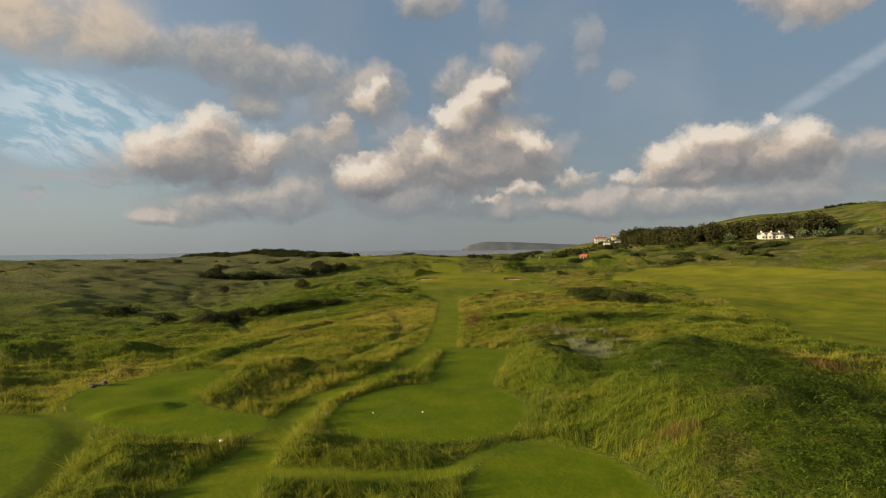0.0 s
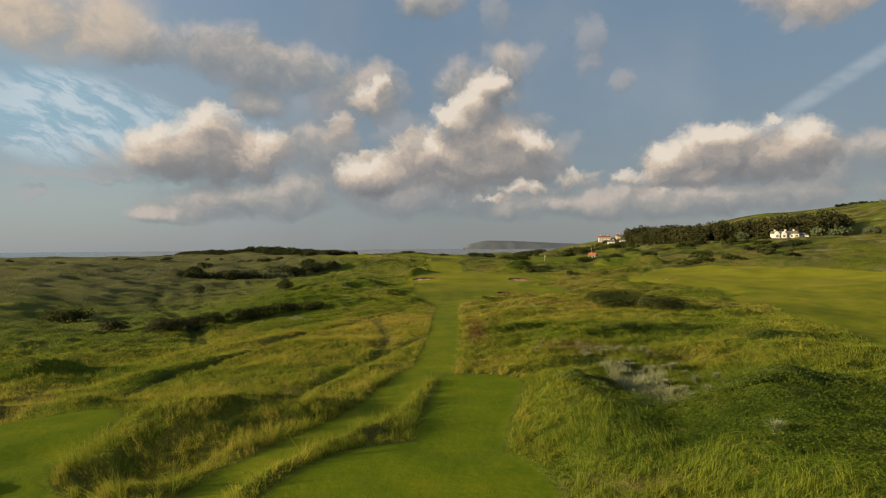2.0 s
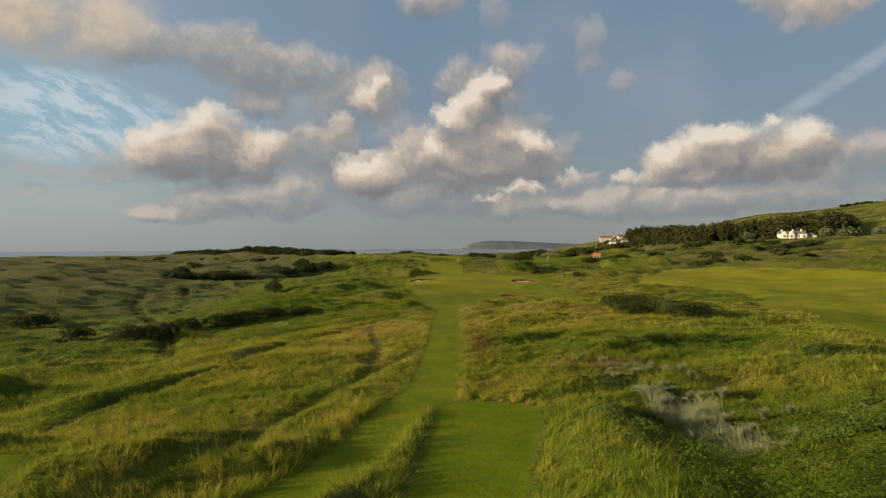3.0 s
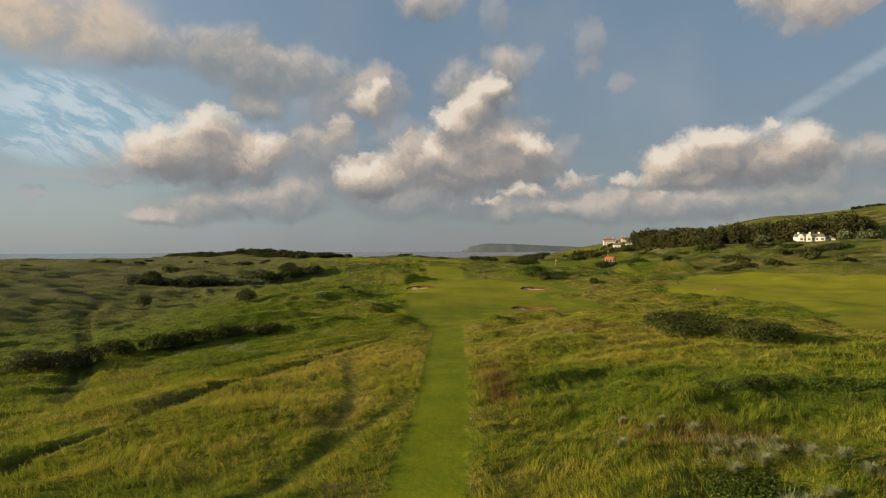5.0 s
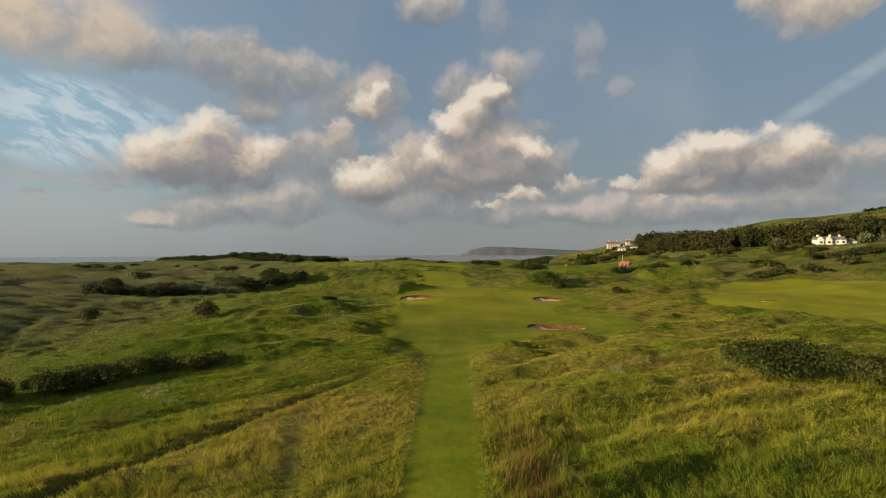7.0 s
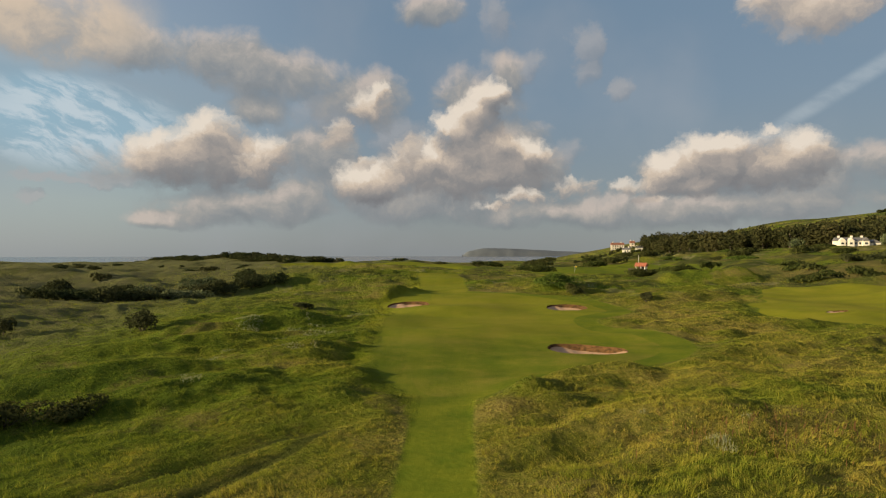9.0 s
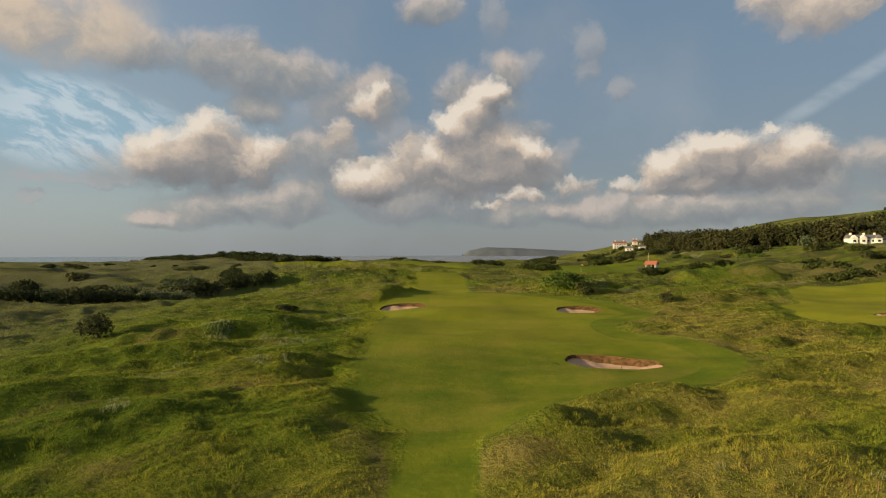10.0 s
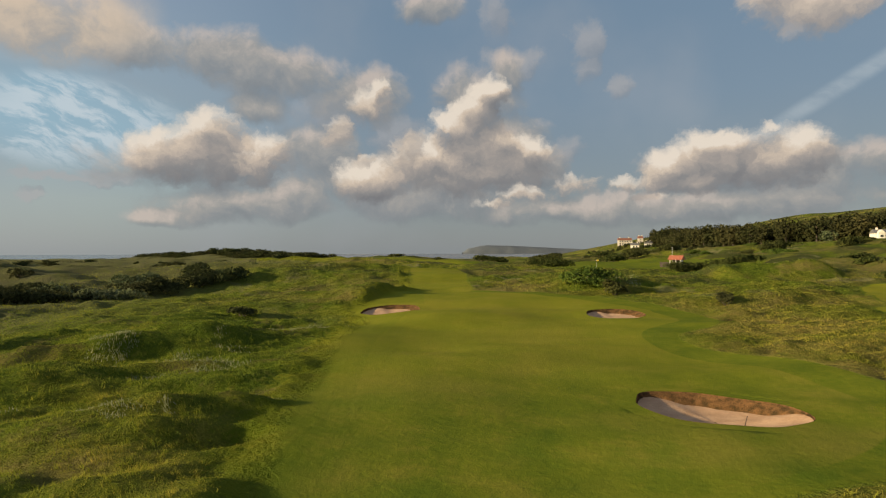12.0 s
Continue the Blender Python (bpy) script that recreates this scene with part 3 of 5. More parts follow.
def mesh_from(name, co, faces, attrs=(), flat=False):
    """A mesh from arrays: corners, faces (rows of equal length, or several such blocks), point attributes."""
    me = bpy.data.meshes.new(name)
    blocks = faces if isinstance(faces, list) else [faces]
    me.vertices.add(len(co))
    me.vertices.foreach_set("co", np.ascontiguousarray(co, np.float32).ravel())
    total = sum(b.size for b in blocks)
    me.loops.add(total)
    me.polygons.add(sum(len(b) for b in blocks))
    me.loops.foreach_set("vertex_index", np.concatenate([b.ravel() for b in blocks]).astype(np.int32))
    starts, at = [], 0
    for b in blocks:
        starts.append(at + np.arange(len(b)) * b.shape[1])
        at += b.size
    me.polygons.foreach_set("loop_start", np.concatenate(starts).astype(np.int32))
    me.update(calc_edges=True)
    me.validate()
    for key, values in attrs:
        me.attributes.new(key, "FLOAT", "POINT").data.foreach_set("value", np.ascontiguousarray(values, np.float32))
    if not flat:
        me.shade_smooth()
    return me


# ---- materials ----
def material(name, rough=0.9, spec=0.25):
    m = bpy.data.materials.new(name)
    m.use_nodes = True
    b = m.node_tree.nodes["Principled BSDF"]
    b.inputs["Roughness"].default_value = rough
    b.inputs["Specular IOR Level"].default_value = spec
    return m, Net(m.node_tree), b


def geo(n):
    return n.t.nodes.new("ShaderNodeNewGeometry")


def bumped(n, b, height, strength, dist):
    k = n.t.nodes.new("ShaderNodeBump")
    k.inputs["Strength"].default_value, k.inputs["Distance"].default_value = strength, dist
    n.put(k.inputs["Height"], height)
    n.t.links.new(k.outputs[0], b.inputs["Normal"])


def turf_material():
    m, n, b = material("turf", 1.0, 0.03)
    p = geo(n).outputs["Position"]
    fine, medium, straw = n.attr("fine"), n.attr("medium"), n.attr("straw")
    g1, g2, g3 = n.noise(p, 0.35, 4), n.noise(p, 2.6, 4, 0.6), n.noise(p, 14, 3, 0.65)
    mix3 = n.math("MULTIPLY_ADD", n.math("SUBTRACT", g2, 0.5), 0.55, straw)
    rough = n.ramp(mix3, [(0.0, (0.055, 0.095, 0.009)), (0.35, (0.105, 0.145, 0.012)), (0.62, (0.163, 0.168, 0.022)), (1.0, (0.265, 0.212, 0.06))])
    g4 = n.noise(p, 0.95, 4, 0.6, distort=0.6)
    rough = n.mix(n.step(g3, 0.38, 0.62, 0.0, 0.5), rough, (0.058, 0.075, 0.014))
    # tussock relief: shaded gaps and lit crowns put into the colour
    rough = n.mix(n.step(g4, 0.50, 0.66, 0.0, 0.5), rough, (0.052, 0.075, 0.012))
    rough = n.mix(n.step(g4, 0.44, 0.32, 0.0, 0.35), rough, (0.27, 0.245, 0.045))
    # patches of brown bent and dark herbage
    blotch, blotch2 = n.noise(p, 0.13, 6, 0.66), n.noise(p, 0.31, 5, 0.62)
    rough = n.mix(n.step(blotch, 0.53, 0.66, 0.0, 0.55), rough, (0.19, 0.145, 0.055))
    rough = n.mix(n.step(blotch2, 0.52, 0.68, 0.0, 0.15), rough, (0.05, 0.072, 0.02))
    sep = n.t.nodes.new("ShaderNodeSeparateXYZ")
    n.t.links.new(p, sep.inputs[0])
    px, py = sep.outputs[0], sep.outputs[1]
    # farther off the ground cover changes in broader sweeps
    far = n.math("MAXIMUM", n.step(py, 165.0, 215.0), n.step(px, 88.0, 112.0))
    sweep, sweep2, sweep3 = n.noise(p, 0.032, 6, 0.66), n.noise(p, 0.052, 6, 0.68), n.noise(p, 0.075, 5, 0.68)
    rough = n.mix(n.math("MULTIPLY", far, n.step(sweep, 0.48, 0.60, 0.0, 0.7)), rough, (0.155, 0.125, 0.05))
    rough = n.mix(n.math("MULTIPLY", far, n.step(sweep2, 0.51, 0.60, 0.0, 0.75)), rough, (0.05, 0.064, 0.02))
    rough = n.mix(n.math("MULTIPLY", far, n.step(sweep3, 0.57, 0.66, 0.0, 0.65)), rough, (0.24, 0.22, 0.11))
    # the westward dunes carry greyer, drier grass, dulled further in place of cloud shade
    dry = n.math("MULTIPLY", n.step(px, -34.0, -66.0), n.step(py, 108.0, 175.0))
    # shade over the western hollow, put into the grass colour
    west_shade = n.math("MULTIPLY", n.math("MULTIPLY", n.step(px, -26.0, -52.0), n.step(py, 78.0, 100.0)), n.step(g2, 0.3, 0.6, 0.45, 0.85))
    rough = n.mix(west_shade, rough, (0.12, 0.14, 0.034))
    rough = n.mix(n.math("MULTIPLY", dry, n.step(g1, 0.3, 0.65, 0.45, 0.9)), rough, (0.115, 0.112, 0.058))
    scrub = n.math("MULTIPLY", n.step(n.noise(p, 0.055, 5, 0.6), 0.50, 0.62), n.step(py, 215.0, 275.0))
    rough = n.mix(n.math("MULTIPLY", scrub, 0.8), rough, (0.05, 0.055, 0.018))
    med0 = n.ramp(n.math("MULTIPLY_ADD", n.math("SUBTRACT", g2, 0.5), 0.6, g1), [(0.3, (0.092, 0.132, 0.008)), (0.7, (0.158, 0.172, 0.011))])
    med = n.ramp(n.math("MULTIPLY_ADD", n.math("SUBTRACT", g2, 0.5), 0.6, g1), [(0.3, (0.085, 0.122, 0.010)), (0.7, (0.145, 0.162, 0.014))])
    med = n.mix(n.step(py, 112.0, 66.0), med, med0)
    keep = n.math("MULTIPLY", n.step(px, 6.0, 1.0), n.step(py, 118.0, 130.0))
    close = n.ramp(n.math("MULTIPLY_ADD", n.math("SUBTRACT", g2, 0.5), 0.35, g1), [(0.3, (0.078, 0.112, 0.010)), (0.52, (0.112, 0.138, 0.012)), (0.75, (0.175, 0.168, 0.022))])
    # mowing stripes run along the fairway
    wave = n.math("SINE", n.math("MULTIPLY_ADD", n.math("SUBTRACT", g1, 0.5), 1.2, n.math("MULTIPLY", px, 1.55)))
    close = n.mix(n.step(wave, -0.4, 0.4, 0.0, 0.16), close, (0.19, 0.20, 0.016))
    young = n.ramp(n.math("MULTIPLY_ADD", n.math("SUBTRACT", g2, 0.5), 0.45, g1), [(0.3, (0.082, 0.124, 0.006)), (0.6, (0.118, 0.152, 0.007)), (0.8, (0.165, 0.17, 0.01))])
    close = n.mix(n.step(py, 112.0, 78.0), close, young)
    close = n.mix(n.math("MULTIPLY", n.step(px, 28.0, 40.0), n.step(g2, 0.2, 0.8, 0.5, 0.95)), close, n.ramp(g1, [(0.35, (0.125, 0.15, 0.010)), (0.65, (0.20, 0.19, 0.018))]))
    close = n.mix(n.math("MULTIPLY", n.step(py, 108.0, 122.0), n.step(n.noise(p, 0.085, 4, 0.6), 0.44, 0.68, 0.0, 0.65)), close, (0.205, 0.18, 0.03))
    close = n.mix(n.step(n.noise(p, 0.16, 5, 0.65), 0.52, 0.68, 0.0, 0.55), close, (0.095, 0.135, 0.012))
    # the far fairway is lightened in colour in place of stronger sun
    close = n.mix(n.math("MULTIPLY", n.step(py, 136.0, 160.0), 0.45), close, (0.22, 0.215, 0.018))
    cut = n.math("MULTIPLY_ADD", n.math("SUBTRACT", g3, 0.5), 0.5, medium)
    med = n.mix(n.math("MULTIPLY", keep, 0.8), med, n.mix(0.12, close, (0.09, 0.13, 0.01)))
    semi = n.math("MULTIPLY", n.step(px, 2.0, -3.0), n.step(py, 116.0, 128.0))
    cut = n.math("SUBTRACT", cut, n.math("MULTIPLY", semi, n.math("MULTIPLY", n.step(g2, 0.2, 0.75), 2.6)))
    col = n.mix(n.step(cut, n.math("MULTIPLY_ADD", semi, 1.6, 0.25), -0.10), rough, med)
    col = n.mix(n.step(n.math("MULTIPLY_ADD", n.math("SUBTRACT", g3, 0.5), 0.22, fine), 0.10, -0.06), col, close)
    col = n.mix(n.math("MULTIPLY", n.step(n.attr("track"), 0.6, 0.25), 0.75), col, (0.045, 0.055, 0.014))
    rim = n.math("MULTIPLY", n.math("MULTIPLY", n.step(fine, -0.05, 0.12), n.step(fine, 1.7, 0.6)), n.step(py, 112.0, 78.0, 0.0, 0.45))
    col = n.mix(rim, col, (0.065, 0.09, 0.014))
    worn = n.math("MULTIPLY", n.step(n.noise(p, 0.9, 5, 0.7), 0.70, 0.80), n.step(medium, 0.0, 2.0))
    col = n.mix(n.math("MULTIPLY", worn, 0.55), col, (0.19, 0.125, 0.075))
    n.put(b.inputs["Base Color"], col)
    h = n.math("MULTIPLY", n.math("ADD", n.math("MULTIPLY", g3, 0.7), n.math("MULTIPLY_ADD", g2, 1.6, n.math("MULTIPLY", g4, -1.8))), n.step(medium, -0.3, 0.8, 0.06, 1.0))
    bumped(n, b, h, 1.0, 0.28)
    return m


def blade_material(name, stops, tip, through=0.4):
    m, n, b = material(name, 0.8, 0.05)
    g = geo(n)
    rnd = g.outputs["Random Per Island"]
    v = n.math("MULTIPLY_ADD", n.math("SUBTRACT", rnd, 0.5), 0.45, n.attr("straw"))
    col = n.mix(n.math("MULTIPLY", n.math("POWER", n.attr("up"), 1.5), 0.45), n.ramp(v, stops), tip)
    n.put(b.inputs["Base Color"], col)
    tr = n.t.nodes.new("ShaderNodeBsdfTranslucent")
    n.put(tr.inputs[0], col)
    ms = n.t.nodes.new("ShaderNodeMixShader")
    ms.inputs[0].default_value = through
    n.t.links.new(b.outputs[0], ms.inputs[1])
    n.t.links.new(tr.outputs[0], ms.inputs[2])
    n.t.links.new(ms.outputs[0], n.t.nodes["Material Output"].inputs[0])
    return m


def leaf_material(name, dark, light, tip=None, freq=0.35):
    m, n, b = material(name, 0.85, 0.08)
    g = geo(n)
    v = n.math("MULTIPLY_ADD", n.math("SUBTRACT", n.noise(g.outputs["Position"], freq, 3), 0.5), 0.9, n.math("MULTIPLY", g.outputs["Random Per Island"], 0.8))
    col = n.ramp(v, [(0.1, dark), (0.75, light), (1.0, tip or light)])
    info = n.t.nodes.new("ShaderNodeObjectInfo")
    col = n.mix(n.math("MULTIPLY", info.outputs["Random"], 0.5), col, n.mix(0.5, col, (0.10, 0.075, 0.035)))
    n.put(b.inputs["Base Color"], col)
    tr = n.t.nodes.new("ShaderNodeBsdfTranslucent")
    n.put(tr.inputs[0], col)
    ms = n.t.nodes.new("ShaderNodeMixShader")
    ms.inputs[0].default_value = 0.25
    n.t.links.new(b.outputs[0], ms.inputs[1])
    n.t.links.new(tr.outputs[0], ms.inputs[2])
    n.t.links.new(ms.outputs[0], n.t.nodes["Material Output"].inputs[0])
    return m


def mottled(name, c1, c2, scale, rough=0.85, relief=0.0, spec=0.3):
    m, n, b = material(name, rough, spec)
    p = geo(n).outputs["Position"]
    v = n.noise(p, scale, 5, 0.6)
    w = n.noise(p, scale * 7, 3, 0.6)
    n.put(b.inputs["Base Color"], n.mix(n.step(n.math("MULTIPLY_ADD", n.math("SUBTRACT", w, 0.5), 0.5, v), 0.3, 0.7), c1, c2))
    if relief:
        bumped(n, b, n.math("ADD", v, w), 0.7, relief)
    return m


TURF = turf_material()
GRASS = blade_material("rough_grass", [(0.0, (0.07, 0.12, 0.011)), (0.35, (0.14, 0.19, 0.016)), (0.65, (0.225, 0.235, 0.024)), (1.0, (0.38, 0.30, 0.06))], (0.38, 0.365, 0.07))
HERB = blade_material("nettle_leaf", [(0.0, (0.036, 0.068, 0.008)), (0.5, (0.07, 0.115, 0.012)), (1.0, (0.145, 0.175, 0.022))], (0.155, 0.195, 0.024), 0.4)
PALE = blade_material("marram", [(0.0, (0.13, 0.16, 0.065)), (0.5, (0.22, 0.245, 0.125)), (1.0, (0.35, 0.355, 0.21))], (0.38, 0.38, 0.245))
GORSE = leaf_material("gorse_leaf", (0.028, 0.042, 0.011), (0.066, 0.08, 0.02), (0.125, 0.105, 0.03))
THORN = leaf_material("thorn_leaf", (0.025, 0.036, 0.014), (0.055, 0.07, 0.026), (0.09, 0.092, 0.036))
WOODS = leaf_material("wood_leaf", (0.022, 0.03, 0.011), (0.058, 0.062, 0.022), (0.10, 0.085, 0.036), 0.05)
SILVER = leaf_material("silver_leaf", (0.06, 0.085, 0.04), (0.15, 0.18, 0.09), (0.22, 0.24, 0.14), 0.2)
RUST = blade_material("dock_stem", [(0.0, (0.10, 0.06, 0.025)), (0.5, (0.17, 0.085, 0.04)), (1.0, (0.24, 0.14, 0.065))], (0.26, 0.13, 0.06))
BRAMBLE = leaf_material("bramble_leaf", (0.05, 0.085, 0.014), (0.105, 0.15, 0.026), (0.17, 0.19, 0.045), 0.8)
BARK = mottled("bark", (0.055, 0.045, 0.035), (0.12, 0.10, 0.08), 3.0, 0.95, 0.02)
SAND = mottled("bunker_sand", (0.40, 0.25, 0.155), (0.51, 0.335, 0.215), 1.1, 0.95, 0.02, 0.1)
FACE = mottled("cut_turf", (0.045, 0.03, 0.013), (0.15, 0.078, 0.034), 2.6, 0.95, 0.09, 0.1)
RENDER = mottled("white_render", (0.60, 0.57, 0.50), (0.72, 0.69, 0.62), 0.6, 0.8)
SLATE = mottled("roof_slate", (0.10, 0.10, 0.11), (0.17, 0.165, 0.165), 1.2, 0.6)
TILE = mottled("red_roof_tile", (0.27, 0.085, 0.05), (0.36, 0.13, 0.075), 2.5, 0.75, 0.02)
STONE = mottled("stone", (0.12, 0.11, 0.10), (0.24, 0.22, 0.20), 2.0, 0.9, 0.03)
TIMBER = mottled("dark_timber", (0.03, 0.025, 0.02), (0.07, 0.055, 0.045), 4.0, 0.8)
WHITE = mottled("white_paint", (0.74, 0.74, 0.72), (0.82, 0.82, 0.80), 6.0, 0.5)
YELLOW = mottled("flag_cloth", (0.75, 0.55, 0.05), (0.82, 0.62, 0.08), 3.0, 0.8)
OLD_TILE = mottled("weathered_roof_tile", (0.17, 0.075, 0.05), (0.25, 0.11, 0.075), 1.5, 0.8)
DARK_STONE = mottled("dark_stone", (0.05, 0.047, 0.042), (0.11, 0.10, 0.09), 2.0, 0.9, 0.03)
CREAM = mottled("cream_render", (0.42, 0.38, 0.33), (0.55, 0.50, 0.44), 0.5, 0.85)
# distance haze is put into the headland's blue-grey colour
HAZED_CLIFF = mottled("hazed_cliff", (0.085, 0.10, 0.125), (0.105, 0.12, 0.14), 0.004, 1.0)


def glass_material():
    m, n, b = material("window_glass", 0.08, 0.5)
    b.inputs["Base Color"].default_value = (0.02, 0.025, 0.03, 1)
    return m


def water_material():
    m, n, b = material("sea_water", 0.25, 0.5)
    p = geo(n).outputs["Position"]
    n.put(b.inputs["Base Color"], n.mix(n.step(n.noise(p, 0.004, 4), 0.35, 0.65), (0.075, 0.10, 0.125), (0.12, 0.145, 0.165)))
    bumped(n, b, n.noise(p, 0.25, 4), 0.6, 0.8)
    return m


GLASS, SEA = glass_material(), water_material()


# ---- ground and sea ----
def spread(lo, hi, step, reach_lo, reach_hi, grow=1.12):
    mid = list(np.arange(lo, hi, step))
    out, s, v = [], step, mid[-1]
    while v < reach_hi:
        s *= grow
        v += s
        out.append(v)
    low, s, v = [], step, lo
    while v > reach_lo:
        s *= grow
        v -= s
        low.append(v)
    return np.array(low[::-1] + mid + out)


SHEET = {}


def sampled(key, x, y):
    """A value of the ground sheet between its corners."""
    xs, ys, v = SHEET["x"], SHEET["y"], SHEET[key]
    x, y = np.asarray(x, float), np.asarray(y, float)
    i = np.clip(np.searchsorted(xs, x) - 1, 0, len(xs) - 2)
    j = np.clip(np.searchsorted(ys, y) - 1, 0, len(ys) - 2)
    fx, fy = (x - xs[i]) / (xs[i + 1] - xs[i]), (y - ys[j]) / (ys[j + 1] - ys[j])
    return (v[j, i] * (1 - fx) + v[j, i + 1] * fx) * (1 - fy) + (v[j + 1, i] * (1 - fx) + v[j + 1, i + 1] * fx) * fy


def land(x, y):
    """Height of the ground sheet."""
    return sampled("z", x, y)


def build_ground():
    xs = spread(-56, 56, 0.46, -4600, 4600, 1.042)
    ys = spread(22, 200, 0.46, -900, 4700, 1.028)
    x, y = np.meshgrid(xs, ys)
    z = land_form(x, y)
    fine, medium = mown(x, y)
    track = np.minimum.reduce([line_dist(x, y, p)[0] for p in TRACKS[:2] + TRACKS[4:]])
    SHEET.update(x=xs, y=ys, z=z, fine=fine, medium=medium, straw=tone(x, y))
    nx, ny = len(xs), len(ys)
    i = (np.arange(ny - 1)[:, None] * nx + np.arange(nx - 1)).ravel()
    faces = np.stack([i, i + 1, i + nx + 1, i + nx], 1)
    me = mesh_from("ground", np.stack([x, y, z], -1).reshape(-1, 3), faces,
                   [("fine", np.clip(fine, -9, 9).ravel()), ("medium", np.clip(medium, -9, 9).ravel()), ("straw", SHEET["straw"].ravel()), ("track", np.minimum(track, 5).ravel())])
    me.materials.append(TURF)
    tagged(new("ground", me), "rolling links land of rough grass, mown tees and fairways", "ground", kind="structure")
    sx, sy = np.meshgrid(np.linspace(-4700, 4700, 24), np.linspace(500, 4850, 16))
    i = (np.arange(15)[:, None] * 24 + np.arange(23)).ravel()
    me = mesh_from("water", np.stack([sx, sy, 0 * sx - 9.0], -1).reshape(-1, 3), np.stack([i, i + 1, i + 25, i + 24], 1))
    me.materials.append(SEA)
    tagged(new("water", me), "grey calm sea reaching the horizon", "sea", kind="structure")


build_ground()


# ---- grass ----
def blades(name, x, y, height, width, straw, mat, lean=0.45, fan=1, label="", category="grass", sink=0.03):
    """Leaning blades of grass, each narrowing to its tip."""
    if fan > 1:
        x, y, height, width, straw = (np.repeat(v, fan) for v in (x, y, height, width, straw))
        x, y = x + np.random.normal(0, 0.10, len(x)), y + np.random.normal(0, 0.10, len(x))
        height = height * np.random.uniform(0.6, 1.1, len(x))
    z = land(x, y) - sink
    n = len(x)
    turn, way = np.random.uniform(0, 2 * np.pi, n), 9.0 * fbm(x / 2.6, y / 2.6, 2, 171) + np.random.normal(0, 0.7, n)
    off = np.abs(np.random.normal(0, lean, n)) * height
    wx, wy = np.cos(turn) * width / 2, np.sin(turn) * width / 2
    lx, ly = np.cos(way) * off, np.sin(way) * off
    co = np.empty((n, 3, 3))
    for k, (f, w, b) in enumerate(((0, -1, 0), (0, 1, 0), (1, 0, 1))):
        co[:, k, 0], co[:, k, 1], co[:, k, 2] = x + w * wx + b * lx, y + w * wy + b * ly, z + f * height * (1 - 0.15 * b)
    me = mesh_from(name, co.reshape(-1, 3), np.arange(3 * n).reshape(-1, 3), [("straw", np.repeat(straw, 3)), ("up", np.tile([0, 0, 1.0], n))], flat=True)
    me.materials.append(mat)
    return tagged(new(name, me), label, category, kind="stuff")


def herb_zone(x, y):
    """Where nettles and brambles grow over the grass."""
    v = bump(x, y, 17, 43, 5.5, 14, 1.15) + bump(x, y, 9.6, 54.0, 2.6, 6.0, 0.75) + bump(x, y, 22, 57, 5, 4, 0.8) + bump(x, y, 14, 30, 3, 4, 0.8) + bump(x, y, 24, 36, 6, 9, 0.8)
    v = v + bump(x, y, 20, 85.5, 8, 1.5, 0.9) + bump(x, y, 31, 78, 4, 5, 0.7) + bump(x, y, 16, 73, 7, 6, 0.55) + bump(x, y, 3, 36.0, 5, 1.2, 0.5) - bump(x, y, 8.4, 36, 2.6, 9, 0.9)
    return v + 0.9 * (fbm(x / 5, y / 5, 3, 123) - 0.5)


def pale_zone(x, y):
    """Where pale dry marram stands in the grass."""
    v = bump(x, y, 13.0, 58.5, 1.7, 5.0, 1.0, 8) + bump(x, y, 13.6, 66, 2.4, 5, 0.6) + bump(x, y, 12, 77, 7, 5, 0.4) + bump(x, y, 16, 112, 10, 7, 0.25) + bump(x, y, -21, 152, 9, 7, 0.55) + bump(x, y, -16, 138, 8, 3, 0.5)
    v = v + bump(x, y, 24, 206, 14, 6, 0.5) + bump(x, y, -22, 128, 9, 6, 0.35) + bump(x, y, -16, 168, 8, 6, 0.5) + bump(x, y, 4.6, 92, 0.8, 4, 0.5) + bump(x, y, 14, 114, 5, 4, 0.15) + bump(x, y, -24, 112, 8, 5, 0.35)
    return v + 1.0 * (fbm(x / 3, y / 3, 3, 133) - 0.5)


def leaves(name, x, y, height, size, straw, mat, label, category):
    """A carpet of small leaves, held at all heights and tilted every way."""
    n = len(x)
    up = np.random.random(n) ** 0.6
    z = land(x, y) + height * up
    t, lean, roll = np.random.uniform(0, 2 * np.pi, n), np.random.normal(0.0, 0.42, n), np.random.normal(0.0, 0.42, n)
    ax = np.stack([np.cos(t), np.sin(t), lean], 1) * size[:, None]
    bx = np.stack([-np.sin(t), np.cos(t), roll], 1) * size[:, None] * 0.5
    c = np.stack([x, y, z], 1)
    co = np.stack([c - ax, c - bx, c + ax, c + bx], 1)
    me = mesh_from(name, co.reshape(-1, 3), np.arange(4 * n).reshape(-1, 4), [("straw", np.repeat(straw, 4)), ("up", np.repeat(up, 4))], flat=True)
    me.materials.append(mat)
    return tagged(new(name, me), label, category, kind="stuff")


